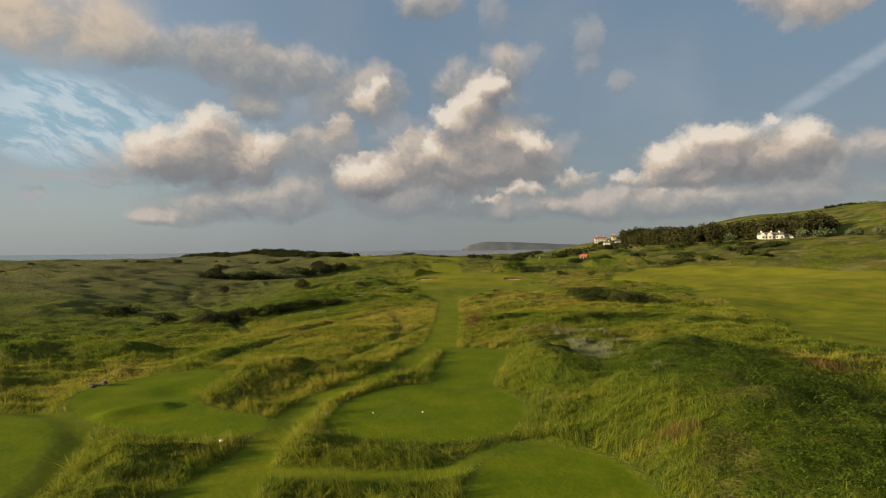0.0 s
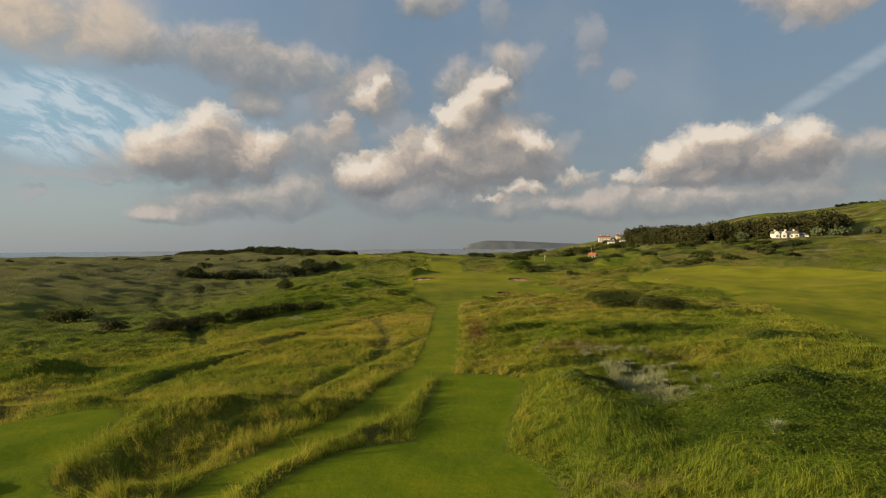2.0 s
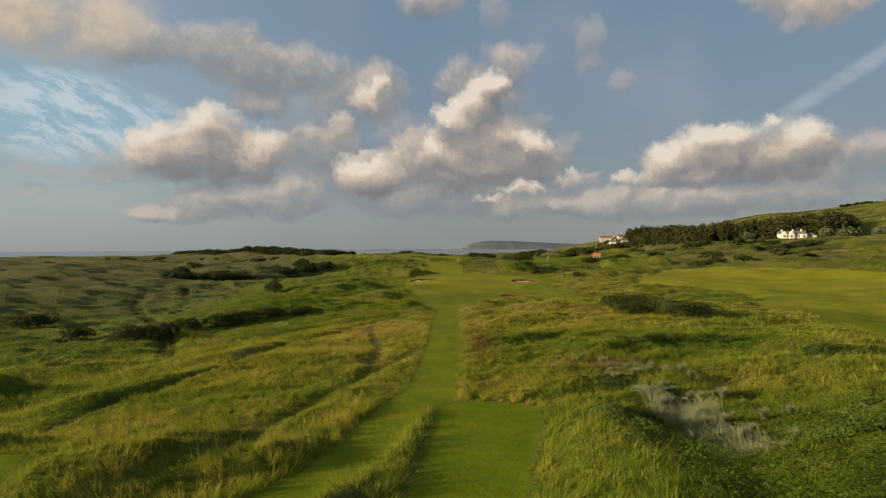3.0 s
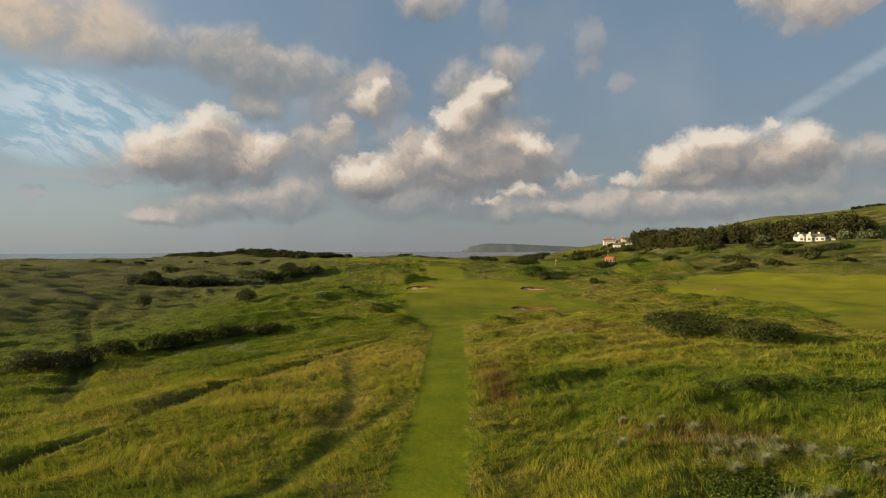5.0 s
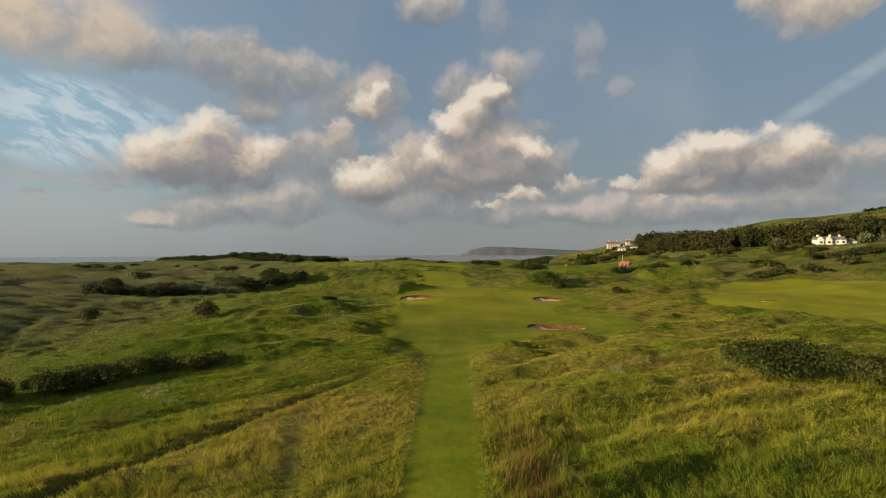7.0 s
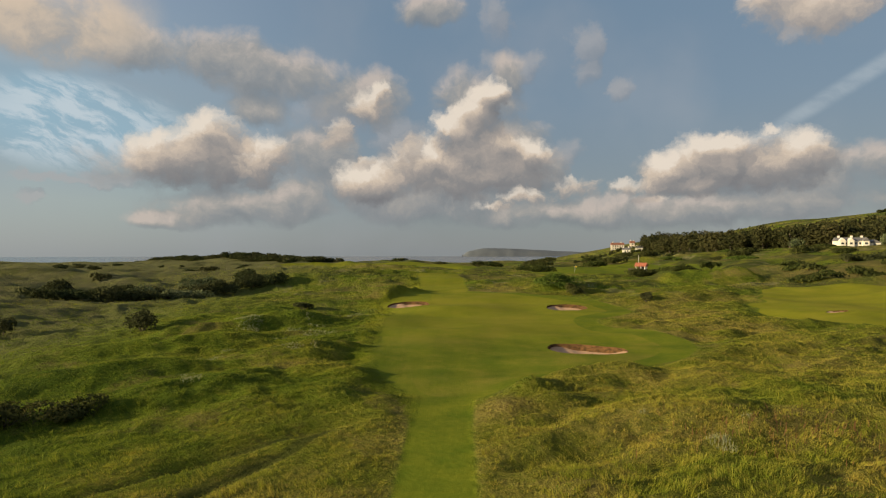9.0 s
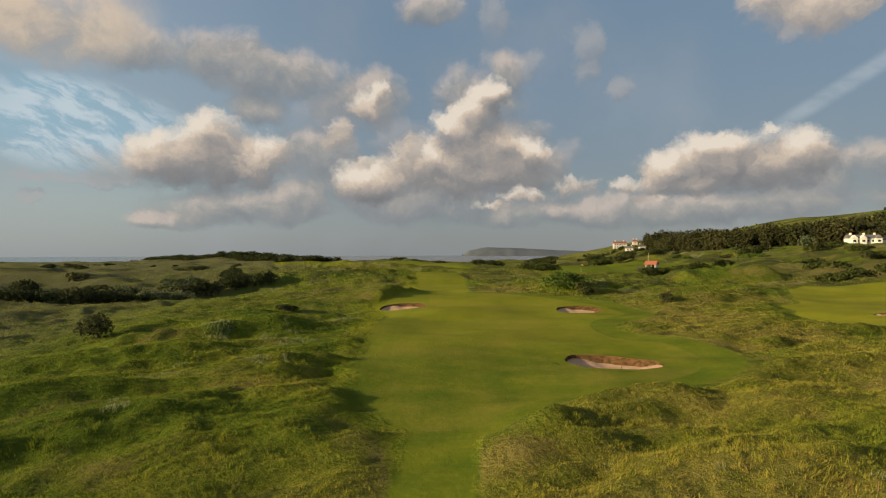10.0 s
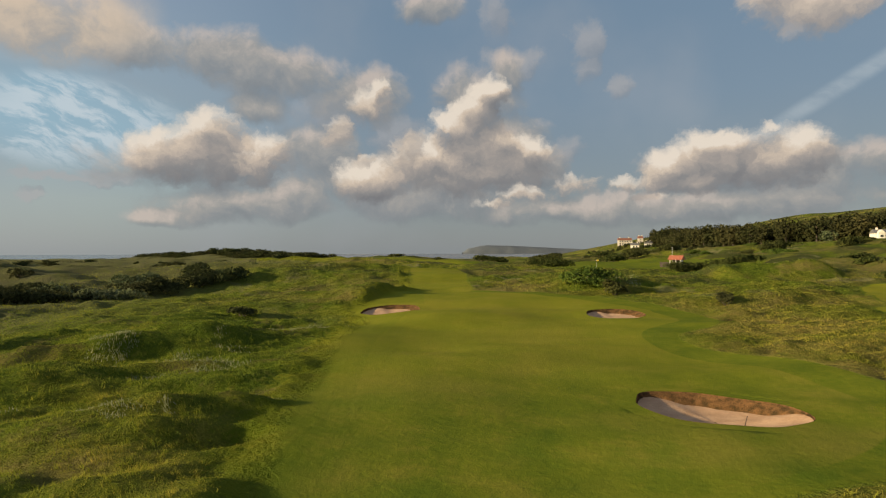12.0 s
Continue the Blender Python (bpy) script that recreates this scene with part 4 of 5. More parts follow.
def scatter_grass():
    count = 11000000
    x = np.random.uniform(-78, 78, count)
    y = np.random.uniform(21, 300, count)
    near = np.maximum(26.0, np.abs(x) / 0.70)
    near = np.maximum(near, y - 106)
    keep = np.random.random(count) < (26.0 / near) ** 2 * (0.6 + 0.8 * fbm(x / 3, y / 3, 2, 141))
    x, y, near = x[keep], y[keep], near[keep]
    medium = sampled("medium", x, y)
    ok = (medium > 0.05 + 0.2 * np.random.random(len(x))) & (bunker_dist(x, y) > 0.6)
    x, y, near, medium = x[ok], y[ok], near[ok], medium[ok]
    # most blades stand in tussocks
    wx, wy = 2.4 * fbm(x / 1.7, y / 1.7, 2, 311), 2.4 * fbm(x / 1.7, y / 1.7, 2, 313)
    cell = np.where(near * np.random.uniform(0.85, 1.2, len(x)) < 46, 0.66, 0.95)
    gu, gv = (0.83 * x + 0.56 * y + wx) / cell, (-0.56 * x + 0.83 * y + wy) / cell
    iu, iv = np.floor(gu), np.floor(gv)
    away = np.hypot(gu - iu - 0.25 - 0.5 * vnoise(iu * 7.31, iv * 5.17, 301), gv - iv - 0.25 - 0.5 * vnoise(iu * 3.77, iv * 9.13, 302))
    crown = np.clip(1.25 - 1.75 * away, 0.08, 1.0) ** 1.3 * (0.25 + 1.4 * vnoise(iu * 11.3, iv * 2.9, 303))
    semi = smooth((4.5 - medium) / 4.0) * smooth((y - 114) / 10) * (x < 4)
    thin = np.random.random(len(x)) < (0.22 + 1.0 * crown) * (1 - 0.75 * semi)
    x, y, near, iu, iv, crown = x[thin], y[thin], near[thin], iu[thin], iv[thin], crown[thin]
    medium = sampled("medium", x, y)
    straw = np.clip(sampled("straw", x, y) + (0.65 - 0.35 * smooth((y - 96) / 18)) * (vnoise(iu * 2.3, iv * 13.7, 304) - 0.5), 0, 1)
    size = np.sqrt(near / 26.0)
    tuft = fbm(x / 2.3, y / 2.3, 2, 151)
    beyond = smooth((y - 96) / 18)
    h = (0.06 + (0.56 - 0.34 * beyond) * crown * (0.25 + 1.1 * tuft)) * np.random.uniform(0.6, 1.3, len(x)) * (0.45 + 0.55 * smooth(medium / 0.7) + 0.7 * smooth(medium / 0.5) * smooth((1.5 - medium) / 0.9) * smooth((72 - y) / 10))
    h = h * (1 - smooth((y - 112) / 10) * (1 - smooth(medium / 4.5)) * 0.8)
    pale = (pale_zone(x, y) > 0.46) & (y > 44)
    herb = (herb_zone(x, y) > 0.42 + 0.14 * np.random.normal(0, 1, len(x))) & ~pale
    track = np.minimum.reduce([line_dist(x, y, p)[0] for p in TRACKS])
    h = h * (0.15 + 0.85 * smooth(track / 1.2))
    bare = np.minimum.reduce([line_dist(x, y, p)[0] for p in TRACKS[:2] + TRACKS[4:]]) < 0.42
    herb &= ~bare
    grass, pale = ~herb & ~bare, pale & ~bare & (np.random.random(len(x)) < np.where(y < 72, 0.97, 0.6))
    grass &= ~(pale & (np.random.random(len(x)) < 0.6))
    grass[herb] = False
    blades("rough_grass", x[grass], y[grass], h[grass] * 1.1, 0.027 * size[grass] ** 1.5, straw[grass], GRASS, 0.62, label="tall green and straw rough grass over the dunes")
    lump = 0.16 + 0.75 * smooth((fbm(x / 1.5, y / 1.5, 2, 161) - 0.25) / 0.5) * np.clip(medium / 1.2, 0.2, 1)
    leaves("nettles", x[herb], y[herb], lump[herb], 0.05 * size[herb] ** 1.5 * np.random.uniform(0.7, 1.3, int(herb.sum())), np.clip(straw[herb] * 0.8 + 0.3, 0, 1), HERB, "dark green nettles and brambles on the banks", "nettles")
    blades("marram_grass", x[pale], y[pale], h[pale] * 1.2 + np.where(y[pale] < 72, 0.28, 0.08), 0.036 * size[pale] ** 1.5, np.random.random(int(pale.sum())), PALE, 0.6, label="pale dry marram grass in the hollows")
    # rusty dock stems
    n = 5200
    spot = np.random.choice(5, n, p=[0.42, 0.36, 0.10, 0.06, 0.06])
    mx, my = np.array([3.2, 12.5, 29.3, 16.0, 11.0])[spot], np.array([91.0, 77.0, 51.8, 112.5, 33.5])[spot]
    sx, sy = np.array([0.8, 2.6, 1.0, 3.0, 0.7])[spot], np.array([4.5, 1.6, 0.8, 1.6, 0.8])[spot]
    x, y = mx + np.random.normal(0, 1, n) * sx, my + np.random.normal(0, 1, n) * sy
    ok = sampled("medium", x, y) > 0.3
    x, y = x[ok], y[ok]
    blades("dock_stems", x, y, np.random.uniform(0.3, 0.75, len(x)), np.full(len(x), 0.04), np.random.random(len(x)), RUST, 0.3, label="rusty brown dock stems standing in the rough", category="weeds")


scatter_grass()


# ---- things ----
def thing(name, at, label, category, group="", turn=0.0):
    ob = new(name)
    ob.empty_display_size = 0.2
    ob.matrix_world = pose(*at, 0, 0, turn)
    return tagged(ob, label, category, group)


def part(name, me, mat, parent, label=""):
    """One mesh under a thing or a part, in its parent's axes."""
    if isinstance(me, bmesh.types.BMesh):
        data = bpy.data.meshes.new(name)
        me.to_mesh(data)
        me.free()
        me = data
    if not me.materials:
        me.materials.append(mat)
    ob = new(name, me)
    ob.parent = parent
    return tagged(ob, label)


def box(sx, sy, sz, x=0, y=0, z=0, bevel=0.02, bm=None):
    """A bevelled box that stands on z."""
    own = bmesh.new()
    bmesh.ops.create_cube(own, size=1, matrix=Matrix.Translation((x, y, z + sz / 2)) @ Matrix.Diagonal((sx, sy, sz, 1)))
    if bevel:
        bmesh.ops.bevel(own, geom=list(own.edges), offset=bevel, segments=1, affect="EDGES")
    if bm is None:
        return own
    tmp = bpy.data.meshes.new("tmp")
    own.to_mesh(tmp)
    own.free()
    bm.from_mesh(tmp)
    bpy.data.meshes.remove(tmp)
    return bm


def rod(r0, r1, a, b, sides=8, bm=None):
    """A tapered rod from a to b."""
    bm = bm or bmesh.new()
    a, b = Vector(a), Vector(b)
    m = Matrix.Translation((a + b) / 2) @ (b - a).to_track_quat("Z", "Y").to_matrix().to_4x4()
    bmesh.ops.create_cone(bm, cap_ends=True, segments=sides, radius1=r0, radius2=r1, depth=(b - a).length, matrix=m)
    return bm


def prism(width, depth, rise, x=0, y=0, z=0, over=0.0):
    """A gabled roof block: the ridge runs along x."""
    bm = bmesh.new()
    w, d = width / 2 + over, depth / 2 + over
    v = [bm.verts.new((x + a, y + b, z + c)) for a, b, c in ((-w, -d, 0), (w, -d, 0), (w, d, 0), (-w, d, 0), (-w, 0, rise), (w, 0, rise))]
    for f in ((0, 1, 5, 4), (2, 3, 4, 5), (1, 2, 5), (3, 0, 4), (3, 2, 1, 0)):
        bm.faces.new([v[k] for k in f])
    return bm


def cards(rng, centres, normals, size, ragged=0.6):
    """Small bent leaf sprays as kite-shaped quads round the given points."""
    n = len(centres)
    nrm = normals + rng.normal(0, ragged, (n, 3))
    nrm /= np.linalg.norm(nrm, axis=1)[:, None] + 1e-9
    t = rng.normal(0, 1, (n, 3))
    t -= (t * nrm).sum(1)[:, None] * nrm
    t /= np.linalg.norm(t, axis=1)[:, None] + 1e-9
    b = np.cross(nrm, t)
    s = size * rng.uniform(0.6, 1.3, n)[:, None]
    co = np.stack([centres - t * s, centres - b * s * 0.55 + nrm * s * 0.2, centres + t * s, centres + b * s * 0.55 + nrm * s * 0.2], 1)
    return co.reshape(-1, 3), np.arange(n)[:, None] * 4 + np.arange(4)


def lobed(rng, n, rx, ry, rz, lobes, base=0.0, full=False):
    """Points and outward directions over a heap of rounded lobes."""
    cs, ns = [], []
    for k in range(lobes):
        a, q = rng.uniform(0, 2 * np.pi), rng.uniform(0, 0.72) ** 0.7
        f = rng.uniform(0.38, 0.6) if k else 0.72
        c = np.array([math.cos(a) * q * rx, math.sin(a) * q * ry, rz * (0.30 + 0.28 * rng.random())]) if k else np.array([0, 0, rz * 0.35])
        d = rng.normal(0, 1, (n // lobes + 1, 3))
        if not full:
            d[:, 2] = np.abs(d[:, 2]) * 1.1 - 0.25
        d /= np.linalg.norm(d, axis=1)[:, None]
        depth = 1 - 0.35 * rng.random((len(d), 1)) ** 2
        cs.append(c + d * depth * f * np.array([rx, ry, rz * 0.95]) + [0, 0, base])
        ns.append(d)
    c, nn = np.concatenate(cs), np.concatenate(ns)
    keep = c[:, 2] > 0.03
    return c[keep], nn[keep]


def bush(x, y, rx, ry, h, mat, label, leaf=0.16, lobes=7, seed=1, name="bush", group="", ragged=0.6):
    """A shrub: crossing stems and a foliage of many small sprays."""
    rng = np.random.default_rng(seed)
    z = float(land(x, y)) - 0.08
    ob = thing(name, (x, y, z), label, "shrub", group)
    n = int(min(8000, 4.4 * rx * ry / leaf**2 * (1 + h / max(rx, 0.5))))
    c, nn = lobed(rng, n, rx, ry, h, lobes)
    c[:, 2] += land(x + c[:, 0], y + c[:, 1]) - z
    co, f = cards(rng, c, nn, leaf, ragged)
    part("foliage", mesh_from("foliage", co, f, flat=True), mat, ob)
    bm = bmesh.new()
    for k in range(5):
        a = 2 * math.pi * k / 5 + seed
        rod(0.06, 0.025, (0.15 * math.cos(a), 0.15 * math.sin(a), 0), (0.5 * rx * math.cos(a), 0.5 * ry * math.sin(a), 0.62 * h), 5, bm)
    part("stem", bm, BARK, ob, "grey-brown forked woody stem")
    return ob


def tree_kind(seed, h, spread_, mat, label, leaves=420, leaf=0.85, name="tree", group=""):
    """A tree at the world's middle, to be copied: tapered trunk, limbs, and a crown of leaf sprays."""
    rng = np.random.default_rng(seed)
    ob = thing(name, (0, 0, 0), label, "tree", group)
    bm = rod(0.045 * h * 0.6, 0.02 * h * 0.6, (0, 0, -0.6), (0.3, 0.1, 0.62 * h), 8)
    part("trunk", bm, BARK, ob)
    for k in range(4):
        a = rng.uniform(0, 6.28)
        part("limb", rod(0.1, 0.03, (0.1, 0, h * (0.25 + 0.08 * k)), (math.cos(a) * spread_ * 0.6, math.sin(a) * spread_ * 0.6, h * (0.5 + 0.09 * k)), 5), BARK, ob)
    c, nn = lobed(rng, leaves, spread_, spread_, h * 0.72, 9, h * 0.20, True)
    co, f = cards(rng, c, nn, leaf, 0.8)
    part("crown", mesh_from("crown", co, f, flat=True), mat, ob)
    return ob


def bunker(cx, cy, a, b, turn, depth, label):
    """A sand bunker: a sand bed, a turf face that is highest at the far side, and a grassy lip."""
    z0 = float(land_form(np.array([cx]), np.array([cy]), False)[0])
    ob = thing("bunker", (cx, cy, z0), label, "bunker", "fairway bunkers")
    m = 56
    th = np.linspace(0, 2 * np.pi, m, endpoint=False)
    c, s = math.cos(radians(turn)), math.sin(radians(turn))
    wob = 1 + 0.035 * np.sin(3 * th + cx) + 0.02 * np.sin(7 * th)
    ux, uy = a * np.cos(th) * wob, b * np.sin(th) * wob
    X, Y = ux * c - uy * s, ux * s + uy * c
    far = smooth(((X * 0.60 + Y * 0.80) / np.hypot(X, Y) - 0.25) / 0.5)
    rim = land_form(cx + X, cy + Y, False) - z0

    def ring(f, z):
        return np.stack([X * f, Y * f, z], 1)

    def skin(rings):
        k = len(rings)
        i = np.arange(m)
        j = (i + 1) % m
        faces = np.concatenate([np.stack([r * m + i, r * m + j, (r + 1) * m + j, (r + 1) * m + i], 1) for r in range(k - 1)])
        return np.concatenate(rings), faces

    outer = []
    for f, up in ((1.0 + 2.6 / max(a, b), -0.03), (1.0 + 0.7 / max(a, b), 0.012), (1.0, 0.018)):
        outer.append(np.stack([X * f, Y * f, land_form(cx + X * f, cy + Y * f, False) - z0 + up + 0 * X], 1))
    co, fs = skin(outer)
    lip = mesh_from("lip", co, fs[:, ::-1], [("fine", np.full(len(co), -0.4)), ("medium", np.full(len(co), -0.6)), ("straw", np.full(len(co), 0.5)), ("track", np.full(len(co), 5.0))])
    part("lip", lip, TURF, ob, "mown turf lip")
    west = smooth((-X / max(a, b) - 0.25) / 0.6)
    low = rim - depth * (0.10 + 0.44 * far + 0.24 * west * (1 - far))
    inn = 0.985 - (0.22 + 0.10 * (vnoise(th * 5, th * 0 + cx, 17) - 0.5)) * far
    mid = (1 + inn) / 2
    steps = [ring(1.0, rim + 0.025), ring(0.992, rim - 0.06), ring(mid * 0.4 + inn * 0.6, rim * 0.4 + low * 0.6), ring(inn, low)]
    jig = 0.16 * (vnoise(th * 9, th * 0, 7) - 0.5)
    steps[2][:, 2] += jig
    co, fs = skin(steps)
    part("face", mesh_from("face", co, fs[:, ::-1]), FACE, ob, "brown cut turf face")
    bed = [ring(inn + 0.03, low + 0.05), ring(inn * 0.8, low * 0.7 - 0.3 * depth * 0.55), ring(inn * 0.5, low * 0.3 - 0.7 * depth * 0.58), ring(inn * 0.02, 0 * low - depth * 0.6)]
    co, fs = skin(bed)
    part("sand", mesh_from("sand", co, fs[:, ::-1]), SAND, ob, "pale raked sand")
    return ob


bunker(*BUNKERS[0], "large sand bunker with a brown turf face in the fairway")
bunker(*BUNKERS[1], "sand bunker with a dark turf face at the fairway edge")
bunker(*BUNKERS[2], "kidney shaped sand bunker beside rough grass")
bunker(*BUNKERS[3], "small pale sand bunker in a distant fairway")


def rake(x, y, turn):
    z = float(land_form(np.array([x]), np.array([y]), False)[0]) - 0.42
    ob = thing("bunker_rake", (x, y, z), "dark bunker rake standing at the sand edge", "rake", turn=turn)
    part("handle", rod(0.02, 0.018, (0, 0, 0.03), (0.35, 0.1, 0.75)), TIMBER, ob)
    part("head", box(0.5, 0.06, 0.06, 0, 0, 0), TIMBER, ob)


rake(12.2, 137.95, 20)


def tee_marker(x, y):
    ob = thing("tee_marker", (x, y, float(land(x, y)) - 0.01), "small white ball-shaped tee marker on mown turf", "tee marker", "tee markers")
    bm = bmesh.new()
    bmesh.ops.create_uvsphere(bm, u_segments=14, v_segments=9, radius=0.045, matrix=Matrix.Translation((0, 0, 0.09)))
    part("ball", bm, WHITE, ob)
    part("spike", rod(0.025, 0.02, (0, 0, -0.05), (0, 0, 0.06)), TIMBER, ob)


for mx, my in ((-4.9, 41.9), (-1.8, 42.0)):
    tee_marker(mx, my)


def stones(x, y, count, label, seed, mat=STONE, size=0.32):
    rng = random.Random(seed)
    for _ in range(count):
        sx, sy = x + rng.uniform(-0.8, 0.8), y + rng.uniform(-0.6, 0.6)
        bm = bmesh.new()
        bmesh.ops.create_icosphere(bm, subdivisions=2, radius=size * rng.uniform(0.6, 1.1))
        for v in bm.verts:
            v.co *= 1 + 0.35 * (noise.noise(v.co * 4 + Vector((sx, sy, 0))))
            v.co.z *= 0.6
        me = bpy.data.meshes.new("stone")
        bm.to_mesh(me)
        bm.free()
        me.materials.append(mat)
        ob = new("stone", me)
        ob.location = (sx, sy, float(land(sx, sy)) + 0.22)
        tagged(ob, label, "stone", "loose stones")


stones(-27.6, 50.9, 6, "dark grey rough stone lying in the grass by a tee", 3, DARK_STONE)
stones(-12.6, 36.2, 1, "pale flat stone in the grass bank", 5, WHITE, 0.12)
stones(-8.0, 41.8, 2, "sandy stone at the worn tee corner", 8, STONE, 0.14)


stones(0.95, 81.6, 1, "small grey marker stone at the edge of a mown path", 9, STONE, 0.16)


def tussock_kinds():
    kinds = []
    for k in range(3):
        rng = np.random.default_rng(40 + k)
        n = 420
        a, r = rng.uniform(0, 6.28, n), 0.22 * np.sqrt(rng.random(n))
        x, y = r * np.cos(a), r * np.sin(a)
        h, off = rng.uniform(0.45, 0.95, n), rng.uniform(0.05, 0.75, n)
        w = 0.018
        t = a + 1.57
        co = np.empty((n, 5, 3))
        for q, (f, s, b) in enumerate(((0, -1, 0), (0, 1, 0), (0.6, -0.8, 0.35), (0.6, 0.8, 0.35), (0.92, 0, 1))):
            co[:, q, 0] = x + s * w * np.cos(t) + b * off * np.cos(a)
            co[:, q, 1] = y + s * w * np.sin(t) + b * off * np.sin(a)
            co[:, q, 2] = f * h
        i = np.arange(n)[:, None] * 5
        me = mesh_from("tussock", co.reshape(-1, 3), [i + np.array([0, 1, 3, 2]), i + np.array([2, 3, 4])],
                       [("straw", np.repeat(rng.random(n), 5)), ("up", np.tile([0, 0, 0.5, 0.5, 1.0], n))], flat=True)
        me.materials.append(PALE)
        kinds.append(me)
    return kinds


KINDS = tussock_kinds()
rng_t = random.Random(12)
TUSSOCKS = [(14.4 + rng_t.gauss(0, 1.5), 62 + rng_t.gauss(0, 6.5)) for _ in range(34)] + [(10.1, 78.1), (12.3, 78.0), (8.0, 75.9), (12.1, 74.6), (13.5, 75.3), (14.9, 74.4), (13.3, 72.7), (16.8, 72.9), (16.9, 71.3), (10.9, 73.5), (13.4, 69.6), (11.8, 72.1), (14.4, 69.8), (15.6, 76.2), (14.6, 66.5), (15.6, 64.5), (13.2, 67.2), (14.2, 62.5), (13.4, 60.5), (15.1, 59.0), (12.6, 64.0), (14.0, 57.5), (17.3, 68.2), (11.0, 79.0), (9.0, 79.5)]
for k, (tx, ty) in enumerate(TUSSOCKS):
    ob = new("marram_tussock", KINDS[k % 3])
    ob.matrix_world = pose(tx, ty, float(land(tx, ty)) + 0.05, 0, 0, rng_t.uniform(0, 360)) @ Matrix.Scale(rng_t.uniform(0.35, 0.75), 4)
    tagged(ob, "pale dry tussock of marram grass in a hollow", "grass tussock", "pale tussocks")

# shrubs on the links
GORSE_LABEL = "dark green gorse bush on the rough grass"
bush(24.2, 110.6, 4.4, 4.4, 1.75, GORSE, "broad dark gorse thicket on the rough grass", 0.105, 12, 21, "gorse_bush", "gorse")
bush(29.4, 105.4, 4.0, 4.2, 1.95, GORSE, "rounded dark gorse thicket on the rough grass", 0.105, 10, 22, "gorse_bush", "gorse")
for k, (bx, by, rx, ry, h) in enumerate(((-36.2, 111.0, 2.4, 2.2, 1.5), (-33.0, 113.6, 2.8, 2.4, 1.6), (-29.4, 115.2, 2.8, 2.2, 1.5), (-26.0, 118.2, 2.6, 2.0, 1.2), (-22.8, 120.2, 1.9, 1.6, 0.9))):
    bush(bx, by, rx, ry, h, GORSE, GORSE_LABEL, 0.11, 7, 30 + k, "gorse_bush", "gorse")
bush(-40.0, 103.8, 3.6, 2.6, 2.0, THORN, "spreading dark willow scrub in a damp hollow", 0.12, 9, 41)
bush(-36.8, 106.6, 2.0, 1.7, 1.6, THORN, "low dark scrub beside a rutted track", 0.11, 7, 42)
bush(-65.0, 119.6, 5.0, 3.6, 2.2, GORSE, "broad dark gorse thicket in a hollow", 0.22, 9, 43, "gorse_bush", "gorse")
bush(-48.6, 105.8, 1.9, 1.7, 1.6, THORN, "lone dark thorn bush in a hollow", 0.15, 6, 44)
bush(-61.2, 165.0, 1.9, 1.9, 2.4, THORN, "lone upright thorn bush on the dunes", 0.18, 6, 45)
bush(-38.0, 157.4, 2.2, 2.0, 2.3, THORN, "lone dark thorn bush on a grassy rise", 0.16, 7, 46)
bush(-24.0, 181.0, 1.6, 1.5, 1.1, THORN, "low brown scrub on the dunes", 0.15, 6, 47)
bush(31.4, 182.6, 1.25, 1.2, 1.5, THORN, "lone round thorn bush in pale rough", 0.13, 6, 48)
bush(22.4, 196.5, 2.0, 1.8, 1.7, GORSE, GORSE_LABEL, 0.17, 7, 49, "gorse_bush", "gorse")
bush(20.0, 201.5, 4.6, 3.0, 2.2, BRAMBLE, "low bramble mound on a dune", 0.2, 9, 50, "bramble", "brambles")
bush(26.0, 272.0, 6.0, 3.5, 2.6, GORSE, GORSE_LABEL, 0.25, 9, 51, "gorse_bush", "gorse")
bush(49.0, 240.0, 5.5, 3.6, 2.6, GORSE, "long dark gorse bank beside a shelter", 0.22, 9, 52, "gorse_bush", "gorse")
bush(57.0, 238.0, 5.5, 3.6, 2.4, GORSE, "long dark gorse bank on a mound", 0.22, 9, 53, "gorse_bush", "gorse")
bush(64.0, 235.0, 4.0, 3.0, 1.7, GORSE, "long dark gorse bank on a mound", 0.22, 8, 54, "gorse_bush", "gorse")
bush(78.0, 214.0, 7.0, 3.0, 1.6, GORSE, GORSE_LABEL, 0.25, 9, 55, "gorse_bush", "gorse")
bush(124.0, 262.0, 5.0, 3.5, 3.2, THORN, "dark thorn clump on the hillside", 0.3, 8, 56)
bush(134.0, 266.0, 7.0, 3.5, 2.8, THORN, "dark thorn clump on the hillside", 0.3, 8, 57)
bush(118.0, 268.0, 2.0, 2.0, 2.4, THORN, "small thorn bush on the hillside", 0.25, 6, 58)
for k, (bx, by) in enumerate(((-42.6, 227.0), (-47.0, 225.0), (-52.0, 221.5), (-56.5, 218.0), (-61.0, 213.5), (-65.0, 209.0), (-69.5, 204.5), (-73.0, 199.5), (-76.5, 197.5), (-78.0, 204.0), (-50.0, 231.0), (-59.0, 224.0), (-70.0, 213.0), (-66.0, 200.0), (-56.0, 211.0), (-62.0, 203.5))):
    rr = 3.0 + 1.6 * ((k * 37 % 10) / 10)
    pale = k in (5, 11, 14)
    bush(bx, by, rr + 0.6, rr * 0.9, 2.2 + 0.9 * ((k * 53 % 10) / 10), SILVER if pale else THORN, "grey-green sallow bush in a dark thicket" if pale else "dark thorn bush in a sheltered thicket", 0.26, 8, 60 + k, "thicket_bush", "dune thicket")


